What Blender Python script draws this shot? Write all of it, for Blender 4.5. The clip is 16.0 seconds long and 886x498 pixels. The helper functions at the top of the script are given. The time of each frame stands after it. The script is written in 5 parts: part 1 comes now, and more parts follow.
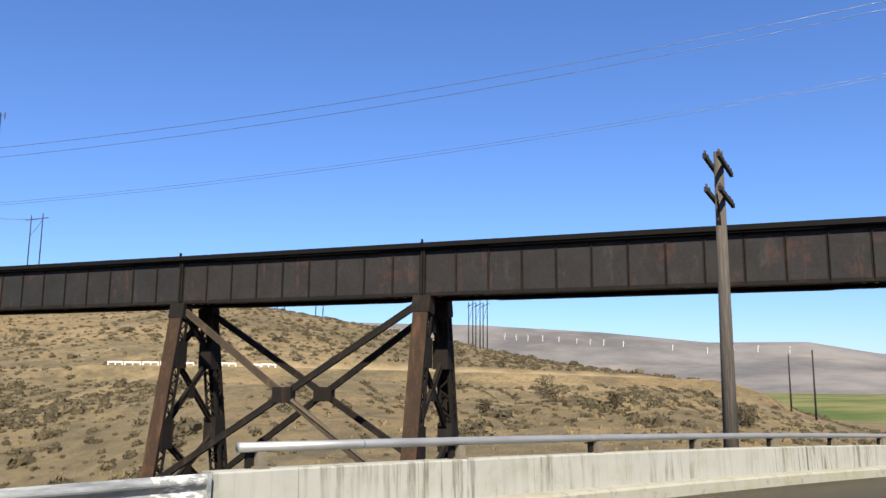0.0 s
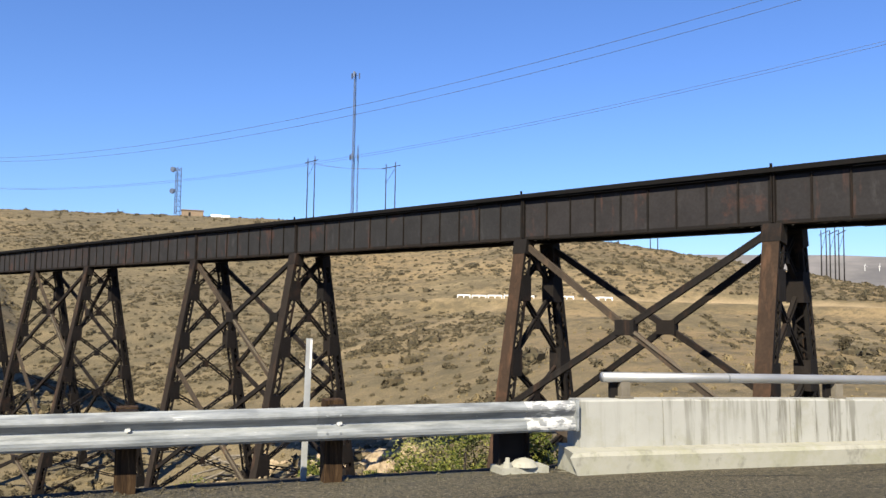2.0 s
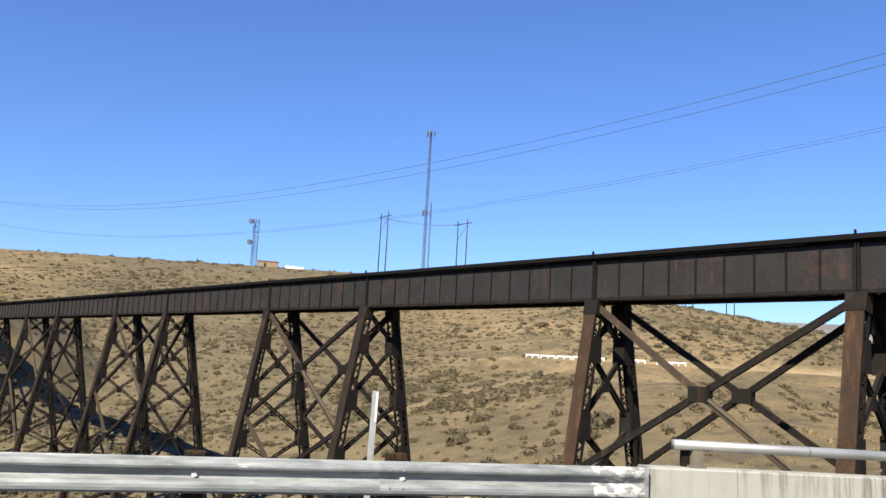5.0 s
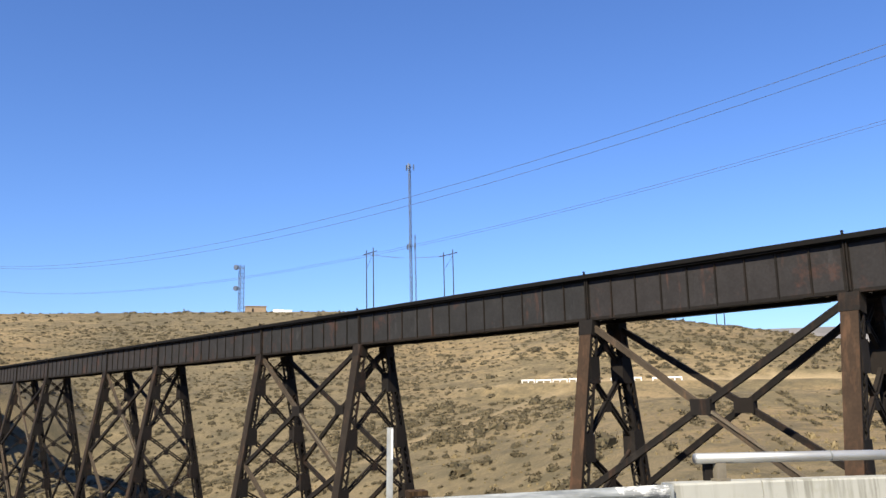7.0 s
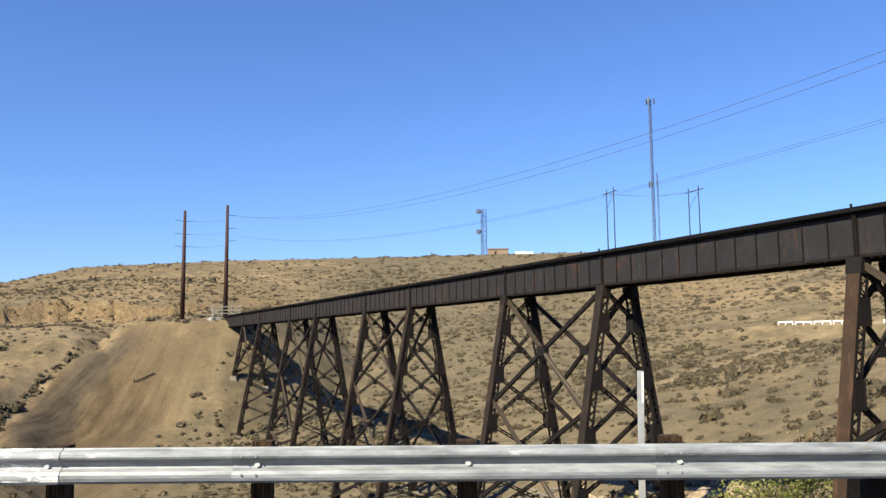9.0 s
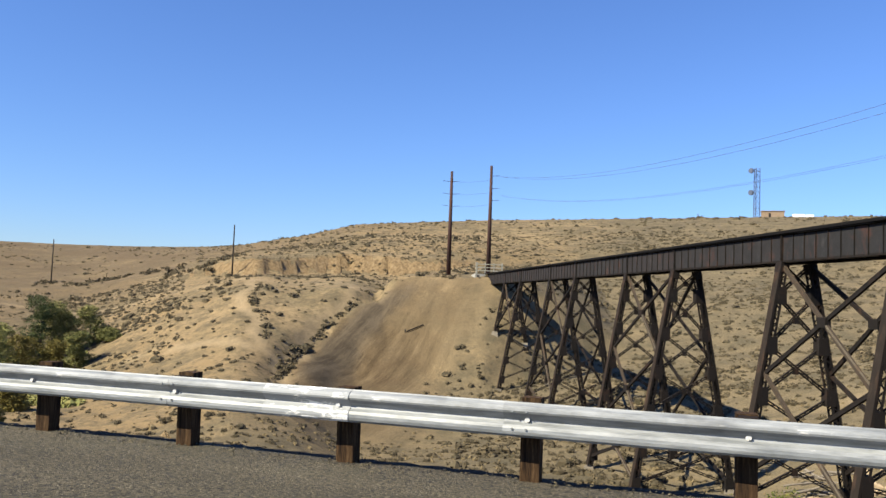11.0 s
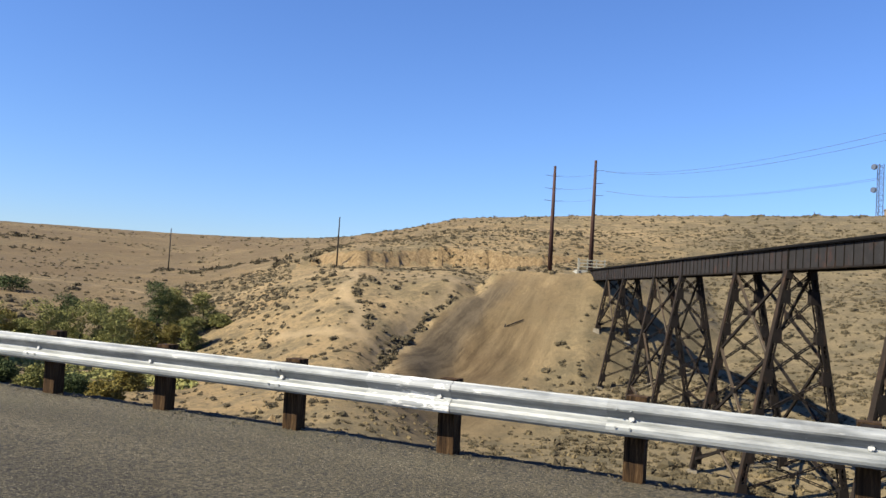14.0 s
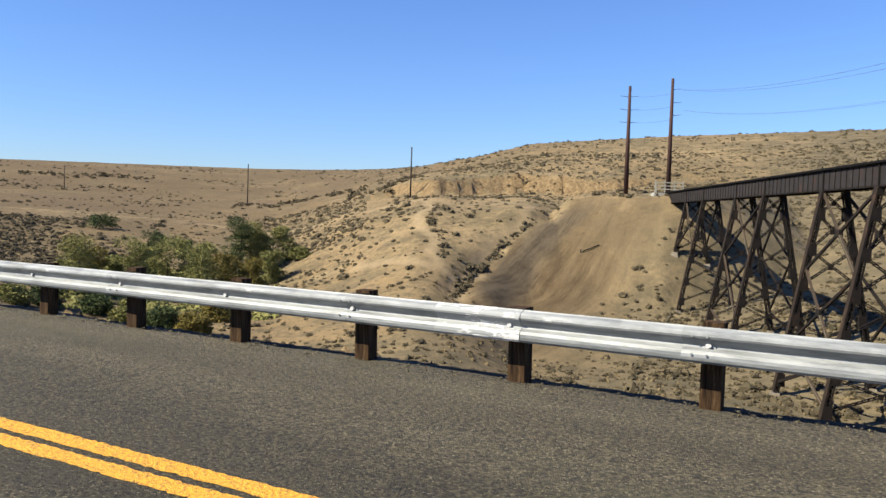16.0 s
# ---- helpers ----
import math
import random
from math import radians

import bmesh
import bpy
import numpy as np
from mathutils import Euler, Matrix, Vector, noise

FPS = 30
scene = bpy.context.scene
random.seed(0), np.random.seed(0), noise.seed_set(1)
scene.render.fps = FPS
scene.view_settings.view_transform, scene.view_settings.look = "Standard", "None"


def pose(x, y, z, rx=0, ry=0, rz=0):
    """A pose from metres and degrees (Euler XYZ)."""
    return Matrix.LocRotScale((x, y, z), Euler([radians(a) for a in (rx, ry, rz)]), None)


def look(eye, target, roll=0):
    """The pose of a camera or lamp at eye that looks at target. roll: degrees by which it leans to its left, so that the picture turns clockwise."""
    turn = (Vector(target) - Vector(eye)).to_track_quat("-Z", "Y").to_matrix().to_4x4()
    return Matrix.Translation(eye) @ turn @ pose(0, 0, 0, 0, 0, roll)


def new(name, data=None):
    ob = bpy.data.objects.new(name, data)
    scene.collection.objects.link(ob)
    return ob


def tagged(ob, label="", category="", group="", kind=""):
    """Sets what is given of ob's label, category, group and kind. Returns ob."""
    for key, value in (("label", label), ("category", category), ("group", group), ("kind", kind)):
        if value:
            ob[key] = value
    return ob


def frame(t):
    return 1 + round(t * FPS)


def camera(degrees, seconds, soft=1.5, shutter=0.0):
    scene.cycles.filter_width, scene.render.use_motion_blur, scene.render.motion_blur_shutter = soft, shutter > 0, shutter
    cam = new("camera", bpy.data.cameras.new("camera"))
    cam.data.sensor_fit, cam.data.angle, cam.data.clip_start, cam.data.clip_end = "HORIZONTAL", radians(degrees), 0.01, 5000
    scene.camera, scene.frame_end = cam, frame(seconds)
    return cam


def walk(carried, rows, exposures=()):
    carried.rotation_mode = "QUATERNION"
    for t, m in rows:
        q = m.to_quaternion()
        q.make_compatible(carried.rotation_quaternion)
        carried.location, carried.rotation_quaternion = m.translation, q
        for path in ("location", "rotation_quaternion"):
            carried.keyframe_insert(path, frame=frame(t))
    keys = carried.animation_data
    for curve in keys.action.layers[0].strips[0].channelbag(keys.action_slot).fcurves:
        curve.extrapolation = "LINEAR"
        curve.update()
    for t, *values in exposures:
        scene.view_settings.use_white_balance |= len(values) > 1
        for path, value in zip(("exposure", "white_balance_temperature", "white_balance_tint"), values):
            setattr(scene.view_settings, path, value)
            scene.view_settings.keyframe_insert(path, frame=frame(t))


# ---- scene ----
cam = camera(56.40, 16.0)
PATH = [
    (0.0, pose(0.346, -0.346, 1.639, 99.216, -0.355, -43.362)),
    (0.5, pose(0.328, -0.273, 1.636, 98.043, -0.527, -41.454)),
    (1.0, pose(0.203, -0.245, 1.633, 97.998, 0.302, -36.418)),
    (1.5, pose(0.122, -0.199, 1.619, 96.773, -0.580, -26.915)),
    (2.0, pose(0.128, -0.188, 1.625, 94.393, -0.842, -20.556)),
    (2.5, pose(0.147, -0.201, 1.624, 95.564, -0.453, -19.675)),
    (3.0, pose(0.147, -0.174, 1.619, 94.748, -0.981, -17.227)),
    (3.5, pose(0.143, -0.163, 1.619, 93.908, -1.596, -13.766)),
    (4.0, pose(0.165, -0.140, 1.617, 94.633, -2.459, -12.710)),
    (4.5, pose(0.146, -0.173, 1.613, 96.289, -2.580, -16.295)),
    (5.0, pose(0.136, -0.186, 1.610, 98.195, -3.119, -15.908)),
    (5.2, pose(0.140, -0.186, 1.616, 98.662, -3.441, -17.091)),
    (7.3, pose(-0.021, -0.025, 1.587, 100.319, 2.507, -14.762)),
    (7.5, pose(0.060, -0.030, 1.578, 98.903, 1.426, -12.277)),
    (8.0, pose(0.083, 0.029, 1.604, 95.927, -0.782, -8.997)),
    (8.5, pose(-0.018, 0.075, 1.619, 96.921, 0.820, -1.080)),
    (9.0, pose(-0.038, 0.065, 1.617, 96.571, 0.483, 0.376)),
    (9.5, pose(-0.078, 0.083, 1.621, 95.126, 1.018, 2.058)),
    (10.0, pose(-0.117, 0.161, 1.611, 93.894, -0.483, 8.339)),
    (10.2, pose(-0.141, 0.167, 1.621, 93.241, -0.639, 11.400)),
    (12.3, pose(-0.174, 0.133, 1.597, 94.644, -3.012, 20.519)),
    (12.5, pose(-0.172, 0.145, 1.598, 94.578, -3.132, 20.125)),
    (13.0, pose(-0.164, 0.158, 1.603, 95.082, -3.888, 16.892)),
    (13.5, pose(-0.153, 0.159, 1.608, 95.153, -4.251, 16.514)),
    (14.0, pose(-0.207, 0.193, 1.599, 92.844, -3.457, 25.054)),
    (14.5, pose(-0.235, 0.226, 1.592, 92.369, -2.591, 28.333)),
    (15.0, pose(-0.267, 0.294, 1.582, 89.894, -0.745, 30.626)),
    (15.5, pose(-0.263, 0.290, 1.584, 87.805, -0.527, 29.868)),
    (16.0, pose(-0.216, 0.376, 1.606, 87.616, -1.884, 30.205)),
]
walk(cam, PATH, exposures=[(0.0, 1.13), (1.0, 1.14), (2.5, 1.22), (16.0, 1.22)])

# ---- world, sun ----
SUN_AZ, SUN_EL = 220.0, 42.0     # degrees: the way to the sun, clockwise from +y, and its height
world = bpy.data.worlds.new("world")
scene.world = world
world.use_nodes = True
wn = world.node_tree.nodes
sky = wn.new("ShaderNodeTexSky")
sky.sky_type = "NISHITA"
sky.sun_disc = False
sky.sun_elevation, sky.sun_rotation = radians(SUN_EL), radians(SUN_AZ)
sky.air_density, sky.dust_density, sky.ozone_density, sky.altitude = 1.25, 0.1, 6.0, 500
wn["Background"].inputs["Strength"].default_value = 0.0525
deep = wn.new("ShaderNodeMix")                  # a clear high-desert blue
deep.data_type, deep.blend_type = "RGBA", "MULTIPLY"
deep.inputs[0].default_value, deep.inputs[7].default_value = 1.0, (0.83, 1.0, 1.40, 1)
world.node_tree.links.new(sky.outputs[0], deep.inputs[6])
world.node_tree.links.new(deep.outputs[2], wn["Background"].inputs["Color"])
sun_data = bpy.data.lights.new("sun", "SUN")
sun_data.energy, sun_data.angle, sun_data.color = 4.9, radians(0.55), (1.0, 0.91, 0.71)
sun = new("sun", sun_data)
sa, se = radians(SUN_AZ), radians(SUN_EL)
TO_SUN = Vector((math.sin(sa) * math.cos(se), math.cos(sa) * math.cos(se), math.sin(se)))
sun.matrix_world = look(TO_SUN * 60, (0, 0, 0))

# ---- materials ----


TONE = 0.59      # dusty, sun-bleached surfaces: the colours below times this are their albedo


class Mat:
    """A node material with a Principled shader and small helpers to chain textures."""

    def __init__(self, name, rough=0.8, metal=0.0, spec=0.4):
        self.m = bpy.data.materials.new(name)
        self.m.use_nodes = True
        self.n, self.l = self.m.node_tree.nodes, self.m.node_tree.links
        self.b = self.n["Principled BSDF"]
        self.b.inputs["Roughness"].default_value = rough
        self.b.inputs["Metallic"].default_value = metal
        self.b.inputs["Specular IOR Level"].default_value = spec
        self.co = self.n.new("ShaderNodeTexCoord").outputs["Object"]

    def stretch(self, sx, sy, sz, space=None):
        mp = self.n.new("ShaderNodeMapping")
        mp.inputs["Scale"].default_value = (sx, sy, sz)
        self.l.new(space or self.co, mp.inputs["Vector"])
        return mp.outputs[0]

    def noise(self, scale, detail=4.0, rough=0.6, vec=None):
        t = self.n.new("ShaderNodeTexNoise")
        t.inputs["Scale"].default_value, t.inputs["Detail"].default_value, t.inputs["Roughness"].default_value = scale, detail, rough
        self.l.new(vec or self.co, t.inputs["Vector"])
        return t.outputs["Fac"]

    def cells(self, scale, vec=None, out="Distance"):
        t = self.n.new("ShaderNodeTexVoronoi")
        t.inputs["Scale"].default_value = scale
        self.l.new(vec or self.co, t.inputs["Vector"])
        return t.outputs[out]

    def ramp(self, fac, *stops):
        r = self.n.new("ShaderNodeValToRGB")
        e = r.color_ramp.elements
        while len(e) < len(stops):
            e.new(0.5)
        for el, (p, c) in zip(e, stops):
            el.position, el.color = p, (*([TONE * v for v in c] if isinstance(c, tuple) else (c, c, c)), 1)
        self.l.new(fac, r.inputs["Fac"])
        return r.outputs["Color"]

    def mix(self, fac, a, b, kind="MIX"):
        x = self.n.new("ShaderNodeMix")
        x.data_type, x.blend_type = "RGBA", kind
        for k, v in ((0, fac), (6, a), (7, b)):
            if isinstance(v, (int, float)):
                x.inputs[k].default_value = v if k == 0 else (v, v, v, 1)
            elif isinstance(v, tuple):
                x.inputs[k].default_value = (*[TONE * u for u in v], 1)
            else:
                self.l.new(v, x.inputs[k])
        return x.outputs[2]

    def colour(self, c):
        if isinstance(c, tuple):
            self.b.inputs["Base Color"].default_value = (*c, 1)
        else:
            self.l.new(c, self.b.inputs["Base Color"])
        return self

    def roughness(self, fac):
        self.l.new(fac, self.b.inputs["Roughness"])
        return self

    def bump(self, height, strength=0.4, distance=0.01):
        t = self.n.new("ShaderNodeBump")
        t.inputs["Strength"].default_value, t.inputs["Distance"].default_value = strength, distance
        self.l.new(height, t.inputs["Height"])
        self.l.new(t.outputs[0], self.b.inputs["Normal"])
        return self

    def island(self):
        return self.n.new("ShaderNodeNewGeometry").outputs["Random Per Island"]

    def attr(self, name):
        t = self.n.new("ShaderNodeAttribute")
        t.attribute_name = name
        return t.outputs["Fac"]

    def each(self):
        return self.n.new("ShaderNodeObjectInfo").outputs["Random"]


def make_steel(name, dark, mid, rust, amount):
    k = Mat(name, 0.8, 0.0, 0.12)
    base = k.mix(k.noise(1.3, 5), dark, mid)
    streak = k.noise(0.9, 4, 0.65, k.stretch(2.2, 2.2, 0.35))
    patch = k.ramp(streak, (amount, 0.0), (amount + 0.16, 1.0))
    c = k.mix(patch, base, rust)
    pale = k.ramp(k.noise(0.7, 6, 0.72, k.stretch(1.6, 1.6, 0.7)), (0.56, 0.0), (0.70, 0.55))
    c = k.mix(pale, c, (mid[0] * 1.75, mid[1] * 1.75, mid[2] * 1.72))
    blotch = k.ramp(k.noise(0.55, 6, 0.7), (0.575, 0.0), (0.67, 0.65))
    c = k.mix(blotch, c, (rust[0] * 0.95, rust[1] * 0.9, rust[2] * 0.9))
    grain = k.ramp(k.noise(9, 4), (0.3, 0.72), (0.75, 1.0))
    c = k.mix(1.0, c, grain, "MULTIPLY")
    c = k.mix(0.09, c, k.mix(k.each(), (0.02, 0.019, 0.019), rust))
    return k.colour(c).bump(k.noise(40, 3), 0.25, 0.004).m


STEEL = make_steel("weathered_black_steel", (0.012, 0.011, 0.0105), (0.029, 0.0245, 0.0225), (0.068, 0.041, 0.029), 0.57)
WEB = make_steel("rust_streaked_web_plate", (0.025, 0.0255, 0.028), (0.056, 0.0555, 0.059), (0.120, 0.064, 0.051), 0.60)
# lighter copy of the steel, with sunlight put into its colour
BRACE = make_steel("sunlit_brace_steel", (0.060, 0.047, 0.036), (0.115, 0.090, 0.066), (0.170, 0.110, 0.070), 0.54)
# pale cream for the strip of sun painted on the near braces
CREAM = make_steel("sunlit_strip_cream", (0.150, 0.126, 0.094), (0.260, 0.220, 0.165), (0.200, 0.130, 0.080), 0.56)
BROWN = make_steel("brown_rusted_plate", (0.042, 0.028, 0.020), (0.084, 0.054, 0.036), (0.150, 0.083, 0.050), 0.52)
UMBER = make_steel("dark_umber_plate", (0.022, 0.018, 0.0155), (0.048, 0.037, 0.029), (0.105, 0.063, 0.041), 0.55)
BLACK = make_steel("creosoted_edge", (0.006, 0.006, 0.0065), (0.012, 0.011, 0.011), (0.022, 0.015, 0.012), 0.62)

k = Mat("galvanised_steel", 0.5, 0.1, 0.5)
flake = k.noise(3.0, 6, 0.7, k.stretch(0.5, 3, 3))
c = k.mix(k.ramp(flake, (0.38, 0.0), (0.66, 1.0)), (0.225, 0.243, 0.252), (0.490, 0.512, 0.520))
c = k.mix(k.ramp(k.noise(7.0, 6, 0.75, k.stretch(0.35, 1.6, 1.6)), (0.63, 0.0), (0.69, 0.9)), c, (0.80, 0.80, 0.79))
c = k.mix(k.ramp(k.noise(1.1, 5, 0.7, k.stretch(0.8, 2, 2)), (0.54, 0.0), (0.68, 0.6)), c, (0.17, 0.175, 0.175))
GALV = k.colour(c).roughness(k.ramp(k.noise(6, 5), (0.3, 0.36), (0.75, 0.66))).bump(k.noise(16, 5), 0.22, 0.006).m
k = Mat("flaking_white_paint", 0.55, 0.0)
c = k.ramp(k.noise(9, 5, 0.7, k.stretch(0.5, 1, 1)), (0.47, (0.30, 0.31, 0.315)), (0.53, (0.80, 0.80, 0.78)))
FLAKE = k.colour(c).bump(k.noise(12, 4), 0.3, 0.004).m
k = Mat("peeling_white_paint", 0.5, 0.0)
c = k.ramp(k.noise(8, 6, 0.75, k.stretch(0.35, 1, 1.4)), (0.53, (0.40, 0.42, 0.43)), (0.58, (1.10, 1.10, 1.08)))
PEEL = k.colour(c).bump(k.noise(12, 4), 0.3, 0.004).m
k = Mat("dull_aluminium", 0.45, 0.6)
ALU = k.colour(k.ramp(k.noise(5, 4, 0.6, k.stretch(0.3, 1, 1)), (0.3, (0.52, 0.52, 0.52)), (0.75, (0.70, 0.70, 0.69)))).m
k = Mat("white_marker_plastic", 0.5)
MARK = k.colour(k.ramp(k.noise(7, 4), (0.35, (0.42, 0.43, 0.43)), (0.7, (0.58, 0.59, 0.59)))).m

k = Mat("stained_concrete", 0.88, 0.0, 0.25)
c = k.mix(k.noise(2.2, 6), (0.43, 0.425, 0.388), (0.565, 0.56, 0.515))
drip = k.noise(1.0, 5, 0.7, k.stretch(6.5, 6.5, 0.30))
drip = k.mix(1.0, k.ramp(drip, (0.50, 0.0), (0.60, 0.95)), k.ramp(k.noise(0.45, 3), (0.40, 0.15), (0.56, 1.0)), "MULTIPLY")
c = k.mix(drip, c, (0.175, 0.165, 0.128))
c = k.mix(k.ramp(k.noise(1.3, 6, 0.75), (0.52, 0.0), (0.66, 0.45)), c, (0.36, 0.35, 0.25))
c = k.mix(k.ramp(k.noise(7, 5, 0.7), (0.63, 0.0), (0.70, 0.5)), c, (0.22, 0.21, 0.19))
CONC = k.colour(c).bump(k.noise(35, 5), 0.35, 0.006).m
k = Mat("old_grey_concrete", 0.9, 0.0, 0.2)
OLDC = k.colour(k.ramp(k.noise(1.6, 6, 0.7), (0.3, (0.17, 0.145, 0.11)), (0.7, (0.33, 0.29, 0.23)))).bump(k.noise(20, 5), 0.4, 0.01).m
k = Mat("pale_curb_concrete", 0.88, 0.0, 0.25)
c = k.mix(k.noise(2.0, 6), (0.42, 0.405, 0.335), (0.54, 0.525, 0.445))
c = k.mix(k.ramp(k.noise(5, 6, 0.7), (0.54, 0.0), (0.66, 0.7)), c, (0.27, 0.26, 0.21))
c = k.mix(k.ramp(k.noise(1.1, 6, 0.75), (0.48, 0.0), (0.62, 0.6)), c, (0.38, 0.375, 0.24))
CURB = k.colour(c).bump(k.noise(28, 5), 0.45, 0.008).m

k = Mat("chip_seal_asphalt", 0.9, 0.0, 0.3)
c = k.mix(k.ramp(k.noise(30, 5, 0.8), (0.40, 0.0), (0.62, 1.0)), (0.026, 0.023, 0.017), (0.245, 0.205, 0.124))
c = k.mix(k.ramp(k.cells(26), (0.10, 0.9), (0.26, 0.0)), c, (0.52, 0.45, 0.30))
c = k.mix(k.ramp(k.noise(17, 4, 0.7), (0.54, 0.0), (0.62, 0.75)), c, (0.036, 0.033, 0.029))
wide = k.ramp(k.noise(0.55, 5, 0.6, k.stretch(0.16, 1.2, 1)), (0.34, 0.66), (0.68, 1.10))
c = k.mix(1.0, c, wide, "MULTIPLY")
c = k.mix(k.ramp(k.noise(0.35, 4, 0.6, k.stretch(0.3, 1.0, 1)), (0.50, 0.0), (0.64, 0.35)), c, (0.150, 0.140, 0.085))
# the driven lane is polished darker than the dusty shoulder
sep = k.n.new("ShaderNodeSeparateXYZ")
k.l.new(k.co, sep.inputs[0])
lane = k.n.new("ShaderNodeMapRange")
lane.inputs["From Min"].default_value, lane.inputs["From Max"].default_value = 4.0, 8.0
k.l.new(sep.outputs["Y"], lane.inputs["Value"])
worn = k.mix(0.22, lane.outputs[0], k.noise(0.8, 5, 0.65, k.stretch(0.3, 1, 1)))
c = k.mix(1.0, c, k.ramp(worn, (0.06, 0.66), (0.50, 0.98), (0.75, 1.06)), "MULTIPLY")
ROAD = k.colour(c).bump(k.noise(34, 4, 0.7), 1.0, 0.03).m
k = Mat("yellow_road_paint", 0.75)
c = k.mix(k.ramp(k.noise(34, 4, 0.75), (0.50, 0.0), (0.60, 0.9)), (1.20, 0.575, 0.042), (0.40, 0.215, 0.05))
c = k.mix(k.ramp(k.noise(20, 5, 0.8), (0.60, 0.0), (0.66, 0.9)), c, (0.075, 0.062, 0.040))
YELLOW = k.colour(c).bump(k.noise(34, 4, 0.7), 1.0, 0.03).m

k = Mat("stained_timber", 0.85)
g = k.noise(2.5, 5, 0.65, k.stretch(9, 9, 0.8))
c = k.ramp(g, (0.3, (0.020, 0.013, 0.009)), (0.55, (0.080, 0.045, 0.022)), (0.78, (0.27, 0.155, 0.070)))
c = k.mix(0.5, c, k.mix(k.each(), (0.03, 0.02, 0.014), (0.12, 0.072, 0.040)))
TIMBER = k.colour(c).bump(g, 0.6, 0.01).m
k = Mat("black_creosoted_block", 0.9, 0.0, 0.1)
TAR = k.colour(k.ramp(k.noise(3, 5, 0.65, k.stretch(9, 9, 0.8)), (0.3, (0.012, 0.009, 0.007)), (0.75, (0.045, 0.030, 0.020)))).bump(k.noise(12, 4), 0.5, 0.01).m
k = Mat("split_brown_post", 0.9, 0.0, 0.1)
g = k.noise(3.2, 6, 0.7, k.stretch(8, 8, 0.7))
c = k.ramp(g, (0.36, (0.014, 0.009, 0.006)), (0.52, (0.080, 0.046, 0.023)), (0.74, (0.30, 0.195, 0.10)))
c = k.mix(k.ramp(k.each(), (0.0, 0.0), (1.0, 0.45)), c, (0.055, 0.034, 0.020))
POSTW = k.colour(c).bump(g, 0.8, 0.015).m
k = Mat("grey_weathered_pole", 0.9)
g = k.noise(2.0, 5, 0.65, k.stretch(10, 10, 0.5))
POLE = k.colour(k.ramp(g, (0.3, (0.058, 0.050, 0.044)), (0.55, (0.118, 0.101, 0.087)), (0.8, (0.185, 0.161, 0.14)))).bump(g, 0.7, 0.015).m
k = Mat("dark_crossarm_timber", 0.9)
ARM = k.colour(k.ramp(k.noise(3, 4), (0.3, (0.015, 0.0125, 0.0115)), (0.8, (0.045, 0.036, 0.031)))).m
k = Mat("weathering_steel_pole", 0.8)
COR = k.colour(k.ramp(k.noise(1.2, 4, 0.6, k.stretch(1, 1, 0.25)), (0.3, (0.042, 0.019, 0.015)), (0.75, (0.090, 0.032, 0.021)))).m
k = Mat("grey_lattice_steel", 0.55, 0.3)
LATT = k.colour(k.ramp(k.noise(0.5, 3), (0.3, (0.10, 0.13, 0.20)), (0.7, (0.17, 0.21, 0.29)))).m
k = Mat("bright_white_paint", 0.6)
WHITE = k.colour(k.ramp(k.noise(1.0, 4), (0.3, (1.12, 1.10, 1.06)), (0.7, (1.36, 1.36, 1.32)))).m
k = Mat("aluminium_conductor", 0.35, 0.6)
WIRE = k.colour(k.ramp(k.noise(0.3, 2), (0.3, (0.17, 0.18, 0.20)), (0.7, (0.27, 0.28, 0.31)))).m
k = Mat("tan_block_wall", 0.9)
TAN = k.colour(k.ramp(k.noise(1.5, 4), (0.3, (0.33, 0.24, 0.16)), (0.7, (0.43, 0.32, 0.22)))).m
k = Mat("dull_insulator", 0.35)
INS = k.colour(k.ramp(k.noise(4, 2), (0.3, (0.05, 0.04, 0.04)), (0.7, (0.10, 0.085, 0.08)))).m

k = Mat("dry_grass_hillside", 0.95, 0.0, 0.1)
wide = k.noise(0.020, 5, 0.6)
midn = k.noise(0.16, 6, 0.68)
c = k.mix(k.ramp(wide, (0.38, 0.0), (0.62, 1.0)), (0.330, 0.236, 0.125), (0.455, 0.338, 0.188))
c = k.mix(k.ramp(k.noise(0.045, 6, 0.7), (0.46, 0.0), (0.60, 0.8)), c, (0.192, 0.160, 0.094))
c = k.mix(k.ramp(midn, (0.46, 0.0), (0.62, 0.85)), c, (0.172, 0.138, 0.084))
c = k.mix(k.ramp(k.noise(0.09, 4), (0.60, 0.0), (0.70, 0.7)), c, (0.47, 0.36, 0.21))
c = k.mix(k.ramp(k.noise(0.9, 6, 0.75), (0.48, 0.0), (0.62, 0.65)), c, (0.112, 0.096, 0.064))
# loose fill below the railway shelf, streaked down its face
run = k.mix(0.28, k.noise(0.34, 6, 0.75, k.stretch(1.4, 0.12, 0.12)), k.noise(0.16, 6, 0.7))
f = k.ramp(run, (0.40, (0.138, 0.096, 0.052)), (0.50, (0.225, 0.160, 0.088)), (0.60, (0.340, 0.250, 0.142)))
f = k.mix(k.ramp(k.noise(0.045, 4, 0.6, k.stretch(1.0, 0.6, 1.6)), (0.46, 0.0), (0.64, 0.75)), f, (0.140, 0.088, 0.048))
c = k.mix(k.attr("loose_fill"), c, f)
c = k.mix(k.attr("scree"), c, k.ramp(run, (0.42, (0.110, 0.085, 0.056)), (0.58, (0.225, 0.176, 0.115))))
